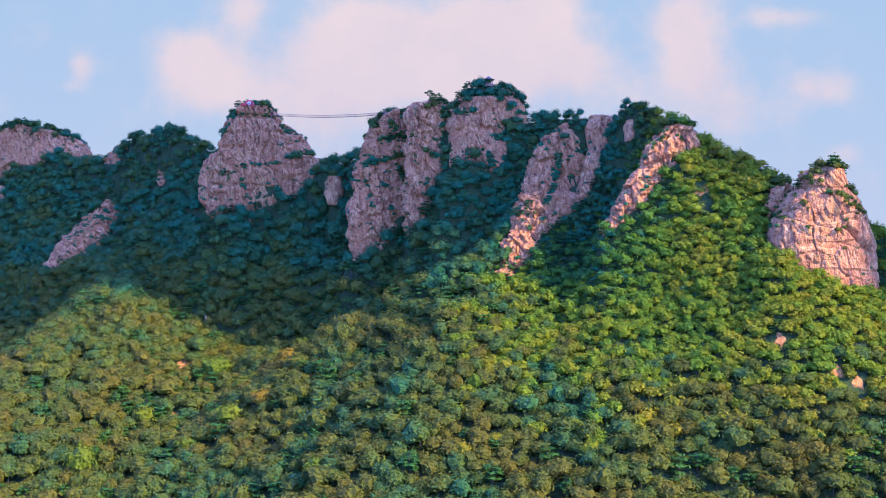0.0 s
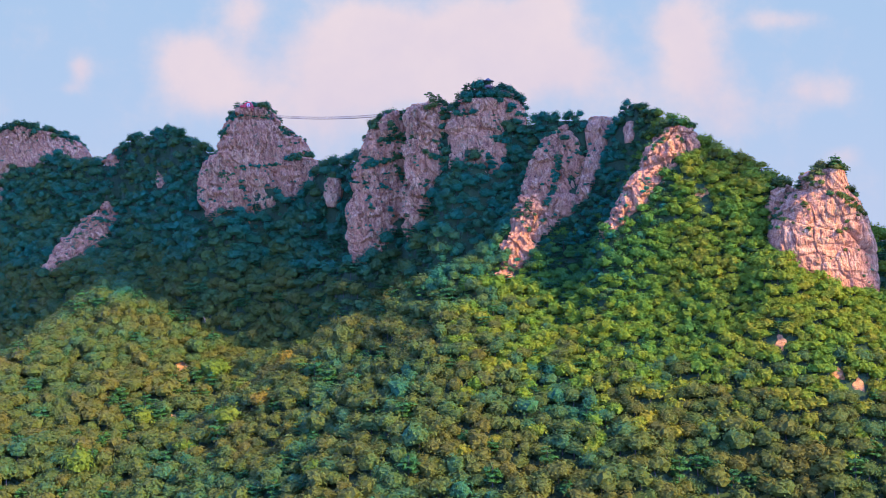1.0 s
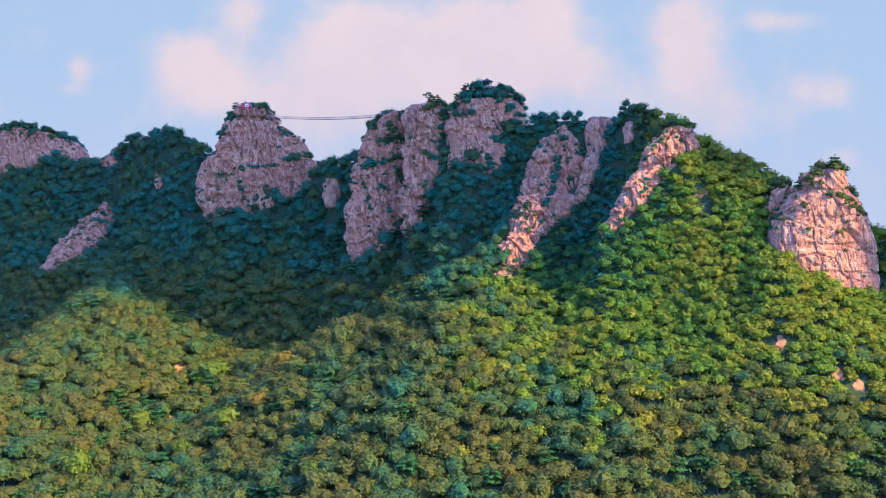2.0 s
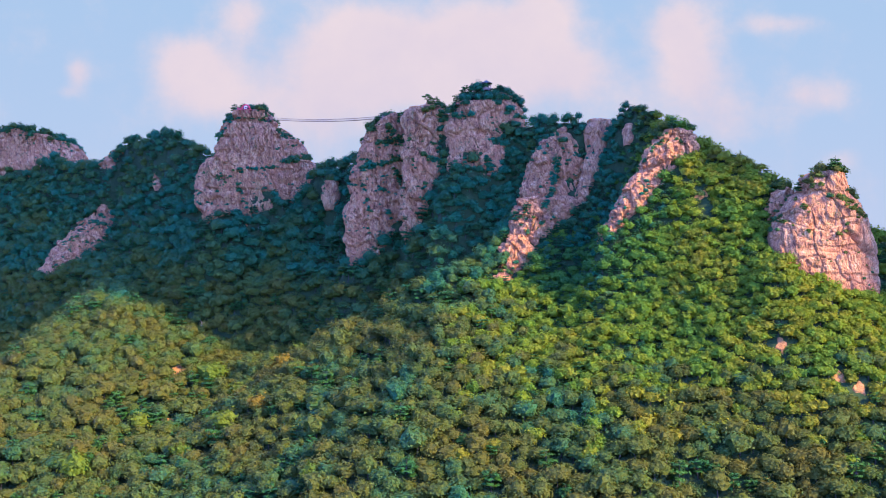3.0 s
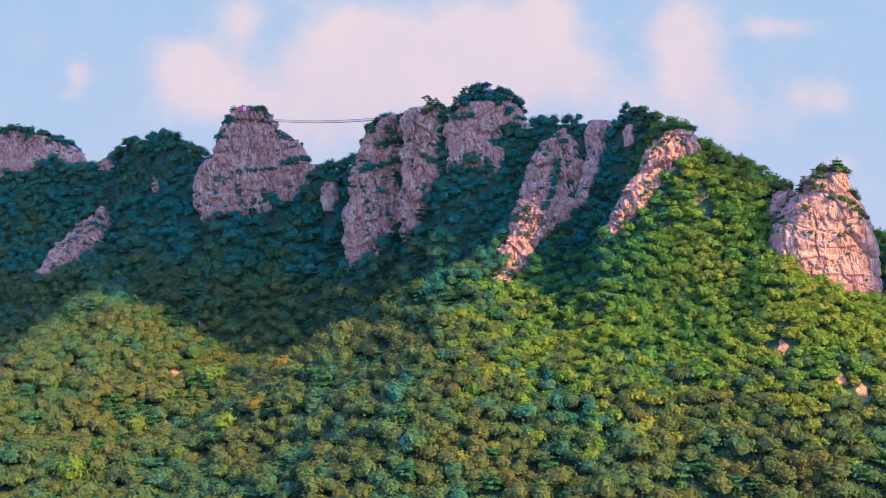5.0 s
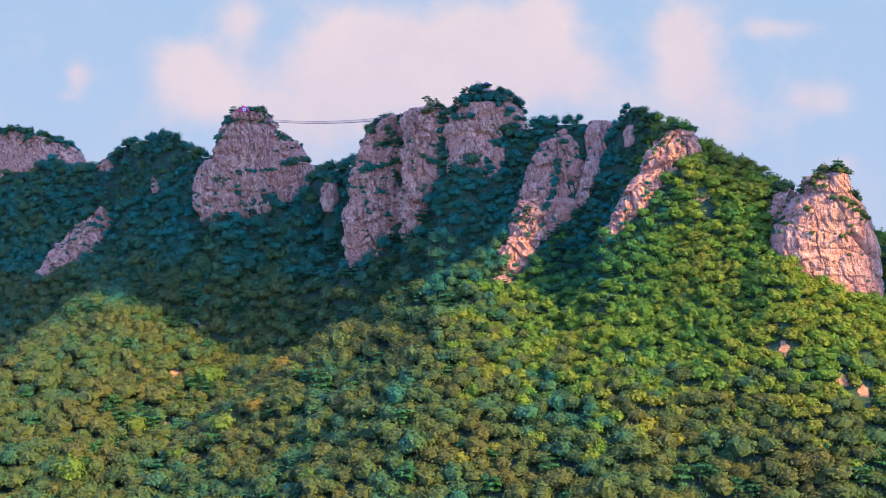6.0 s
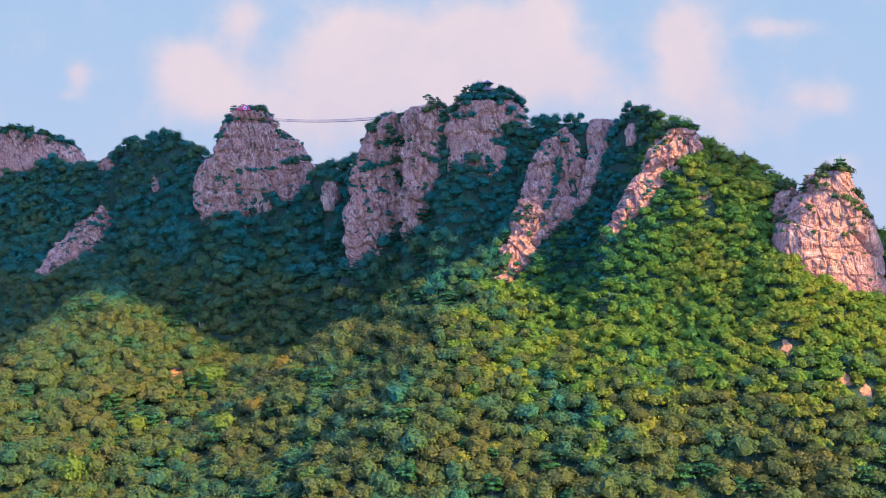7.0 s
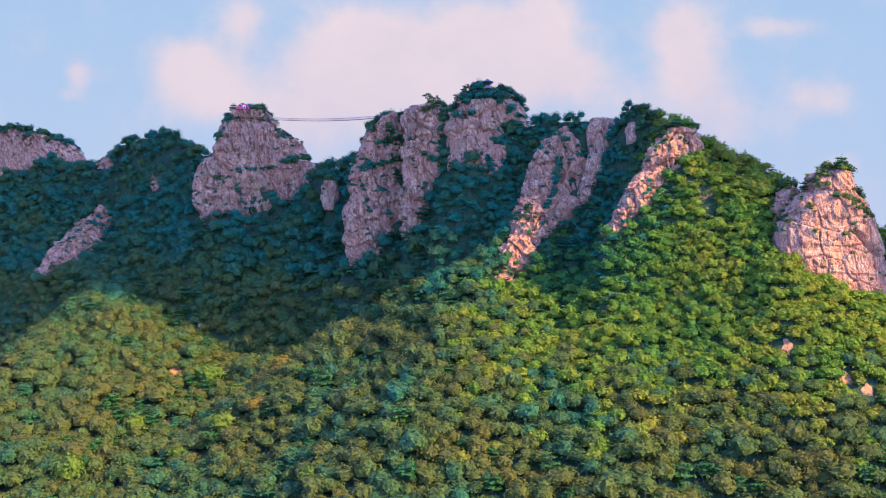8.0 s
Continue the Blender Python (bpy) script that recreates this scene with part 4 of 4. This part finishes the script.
def pavilion():
    top = new("summit_pavilion")
    bm = bmesh.new()
    lower = [bm.verts.new((3.1 * math.cos(a), 3.1 * math.sin(a), 2.5 + (0.25 if k % 2 == 0 else 0))) for k, a in enumerate(np.arange(12) * np.pi / 6)]
    eave = [bm.verts.new((3.0 * math.cos(a), 3.0 * math.sin(a), 2.3)) for a in np.arange(12) * np.pi / 6]
    mid = [bm.verts.new((1.5 * math.cos(a), 1.5 * math.sin(a), 3.15)) for a in np.arange(12) * np.pi / 6]
    tip = bm.verts.new((0, 0, 4.2))
    for k in range(12):
        n = (k + 1) % 12
        bm.faces.new((eave[k], eave[n], lower[n], lower[k]))
        bm.faces.new((lower[k], lower[n], mid[n], mid[k]))
        bm.faces.new((mid[k], mid[n], tip))
    bm.faces.new(eave[::-1])
    part("roof", bm, TILE, top, "dark tiled roof with raised corners")
    for k in range(6):
        a = k * np.pi / 3
        part("pillar", tube_along([(2.2 * math.cos(a), 2.2 * math.sin(a), -1.5), (2.2 * math.cos(a), 2.2 * math.sin(a), 2.4)], 0.14), TIMBER, top)
    bm = bmesh.new()
    bmesh.ops.create_cone(bm, cap_ends=True, segments=12, radius1=2.7, radius2=2.7, depth=1.0, matrix=pose(0, 0, -0.4))
    part("base", bm, STEEL, top, "dark stone base")
    top.matrix_basis = pose(22.8, 538.0, 242.7)
    return tagged(top, "small dark-roofed pavilion on the wooded summit", "pavilion")


def lone_pine():
    r = np.random.default_rng(8)
    top = new("lone_pine")
    lumps = [(1.3, 0, 4.2, 1.2), (-1.5, 0.3, 4.6, 1.1), (0.2, -0.4, 5.2, 1.3), (-0.6, 0.4, 3.4, 0.8), (2.0, 0.3, 3.5, 0.8)]
    cv, cf = lumps_crown(r, lumps, 220, 0.40, 0.40)
    tv, tf = trunk_shape(5.0, 0.2, [l[:3] for l in lumps], r)
    part("trunk", mesh_of("trunk", tv, tf), BARK, top)
    part("crown", mesh_of("crown", cv, cf, False), NEEDLE, top)
    x, y = -6.8, 544.0
    rock = rock_above(x, y)
    top.matrix_basis = pose(x, y, max(rock[0] if rock else 0, ground_height(np.array([x]), np.array([y]))[0]) - 0.2)
    return tagged(top, "lone flat-topped pine standing on the ridge against the sky", "tree")


def dead_tree():
    top = new("dead_tree")
    r = np.random.default_rng(9)
    tv, tf = trunk_shape(9.0, 0.28, [(1.2, 0.2, 7.4), (-1.0, 0.1, 6.6), (0.5, -0.6, 8.2)], r)
    part("trunk", mesh_of("trunk", tv, tf), DEADWOOD, top, "pale bare trunk")
    x, y = DEAD_TREE
    top.matrix_basis = pose(x, y, ground_height(np.array([x]), np.array([y]))[0] + 1.5, 6, -12, 0)
    return tagged(top, "pale leafless dead tree leaning among green crowns", "tree")


def bright_tree(x, y, size, form, leaves, label):
    """A tree that stands out of the forest by its colour."""
    (cv, cf), (tv, tf) = KINDS["broadleaf"][form]
    top = new("broadleaf_tree")
    part("trunk", mesh_of("trunk", tv, tf), BARK, top)
    part("crown", mesh_of("crown", cv, cf, False), leaves, top)
    top.matrix_basis = Matrix.LocRotScale((x, y, ground_height(np.array([x]), np.array([y]))[0] + 0.3), Euler((0, 0, 1.3 * form)), (size, size, 1.1 * size))
    return tagged(top, label, "tree", "bright trees along the gully")


bright_tree(-113.1, 530.5, 1.81, 0, LIME, "yellow-green broadleaf tree brighter than the forest round it")
bright_tree(-93.6, 495.0, 1.45, 1, LIME, "yellow-green broadleaf tree brighter than the forest round it")
bright_tree(-91.3, 454.5, 1.52, 2, LIME, "yellow-green broadleaf tree brighter than the forest round it")
bright_tree(-148.4, 437.5, 1.96, 3, LIME, "yellow-green broadleaf tree brighter than the forest round it")
bright_tree(-133.6, 479.0, 1.30, 4, LIME, "yellow-green broadleaf tree brighter than the forest round it")
bright_tree(-107.2, 448.5, 1.38, 5, LIME, "yellow-green broadleaf tree brighter than the forest round it")
bright_tree(-70.5, 551.5, 1.38, 0, LIME, "yellow-green broadleaf tree brighter than the forest round it")
bright_tree(-71.5, 486.0, 1.45, 1, GOLD, "golden-leaved broadleaf tree turning early in green forest")
bright_tree(-77.3, 456.0, 1.23, 2, GOLD, "golden-leaved broadleaf tree turning early in green forest")
bright_tree(-46.4, 384.0, 1.16, 3, LIME, "yellow-green broadleaf tree brighter than the forest round it")
lone_pine()
dead_tree()
suspension_bridge()
bridge_gate()
pavilion()


def soil_patch(x, y, wide, long, seed):
    """Bare ground in the forest, rough and uneven at its rim."""
    r = np.random.default_rng(seed)
    rings, around = 7, 22
    a = np.arange(around) * 2 * np.pi / around
    rim = 0.85 + 0.5 * lattice(np.stack([2 * np.cos(a), 2 * np.sin(a), 0 * a], -1) + seed, seed) + r.normal(0, 0.05, around)
    px, py = [np.array([x])], [np.array([y])]
    for k in range(1, rings + 1):
        s = k / rings
        px.append(x + wide * 1.15 * s * np.cos(a) * (1 + (rim - 1) * s))
        py.append(y + long * 1.15 * s * np.sin(a) * (1 + (rim - 1) * s))
    px, py = np.concatenate(px), np.concatenate(py)
    lift = np.full(len(px), 0.5)
    lift[-around:] = -0.8
    pz = ground_height(px, py) + lift + 0.15 * lattice(np.stack([px, py, 0 * px], -1) * 0.9, seed)
    faces = [(0, 1 + k, 1 + (k + 1) % around) for k in range(around)]
    for ring in range(rings - 1):
        b = 1 + ring * around
        faces += [(b + k, b + around + k, b + around + (k + 1) % around, b + (k + 1) % around) for k in range(around)]
    data = bpy.data.meshes.new("bare_patch")
    data.from_pydata(np.stack([px, py, pz], -1).tolist(), [], faces)
    data.update()
    return tagged(part("bare_patch", data, SOIL), "bare orange soil and rock slip in the forest", "bare ground", "bare slips", "structure")


for k, (x, y, wide, long) in enumerate(SCARS):
    soil_patch(x, y, wide, long, 50 + k)

# ---- the sky behind the ridge ----
SKY_FAR = 3600.0


def sky_material():
    n = Nodes("evening_sky")
    place = n.add("NewGeometry").outputs["Position"]
    split = n.add("SeparateXYZ", Vector=place)
    # angles across and up, as slopes from the valley's viewpoint
    across = n.math("DIVIDE", split.outputs[0], SKY_FAR)
    up = n.math("DIVIDE", n.math("SUBTRACT", split.outputs[2], 160.0), SKY_FAR)
    flat = n.add("CombineXYZ", X=across, Y=up, Z=0.0).outputs[0]
    wobble = n.noise(flat, 11.0, 6, 0.6)
    fine = n.noise(flat, 26.0, 5, 0.6)
    total = 0.0
    for cx, cy, wx, wy, amount in CLOUDS:
        dx = n.math("DIVIDE", n.math("SUBTRACT", across, cx), wx)
        dy = n.math("DIVIDE", n.math("SUBTRACT", up, cy), wy)
        d = n.math("ADD", n.math("MULTIPLY", dx, dx), n.math("MULTIPLY", dy, dy))
        puff = n.math("MULTIPLY", n.math("EXPONENT", n.math("MULTIPLY", d, -1.0)), amount)
        total = n.math("ADD", total, puff)
    total = n.math("ADD", total, n.math("MULTIPLY", n.math("SUBTRACT", wobble, 0.5), 1.0))
    total = n.math("ADD", total, n.math("MULTIPLY", n.math("SUBTRACT", fine, 0.5), 0.8))
    cover = smooth_ramp(n, total, -0.05, 0.95)
    blue = n.ramp(n.math("MULTIPLY", up, 4.0), (0.0, (0.55, 0.64, 0.88)), (0.5, (0.47, 0.62, 0.88)), (1.0, (0.42, 0.60, 0.87)))
    pink = n.ramp(n.math("ADD", n.math("MULTIPLY", wobble, 0.6), n.math("MULTIPLY", up, 1.2)), (0.25, (0.71, 0.64, 0.79)), (0.65, (0.85, 0.73, 0.80)))
    colour = n.mix(cover, blue, pink)
    return n.out(n.add("Emission", Color=colour, Strength=0.276))


# clouds: across, up, half-widths, amount
CLOUDS = ((-0.074, 0.183, 0.079, 0.045, 0.95), (-0.116, 0.132, 0.060, 0.042, 0.75), (-0.074, 0.209, 0.032, 0.024, 0.70), (0.042, 0.207, 0.066, 0.037, 1.05), (0.098, 0.222, 0.029, 0.026, 0.90),
          (0.010, 0.172, 0.074, 0.032, 0.70), (0.116, 0.175, 0.045, 0.022, 0.75), (0.053, 0.146, 0.069, 0.029, 0.55), (-0.233, 0.183, 0.038, 0.025, 0.90), (-0.217, 0.148, 0.045, 0.026, 0.75),
          (-0.185, 0.225, 0.020, 0.024, 0.80), (0.227, 0.212, 0.031, 0.033, 1.15), (0.240, 0.164, 0.032, 0.027, 0.75), (0.314, 0.217, 0.042, 0.010, 0.60), (0.269, 0.127, 0.032, 0.021, 0.60),
          (0.349, 0.151, 0.031, 0.018, 0.65), (0.375, 0.090, 0.021, 0.011, 0.50), (-0.339, 0.172, 0.011, 0.014, 0.80), (-0.349, 0.152, 0.015, 0.007, 0.45), (0.185, 0.141, 0.090, 0.032, 0.30))


def build_sky():
    a = np.radians(np.linspace(-75, 75, 41))
    zs = np.array([-400, 600, 1600, 2600])
    ga, gz = np.meshgrid(a, zs)
    verts = np.stack([SKY_FAR * np.tan(ga).clip(-1.2, 1.2), np.full(ga.shape, SKY_FAR), gz], -1).reshape(-1, 3)
    w = len(a)
    i = (np.arange(len(zs) - 1)[:, None] * w + np.arange(w - 1)[None]).ravel()
    ob = part("backdrop", mesh_of("backdrop", verts, np.stack([i, i + 1, i + w + 1, i + w], -1)), sky_material())
    return tagged(ob, "pale blue evening sky with soft pink clouds", "sky", kind="structure")


build_sky()
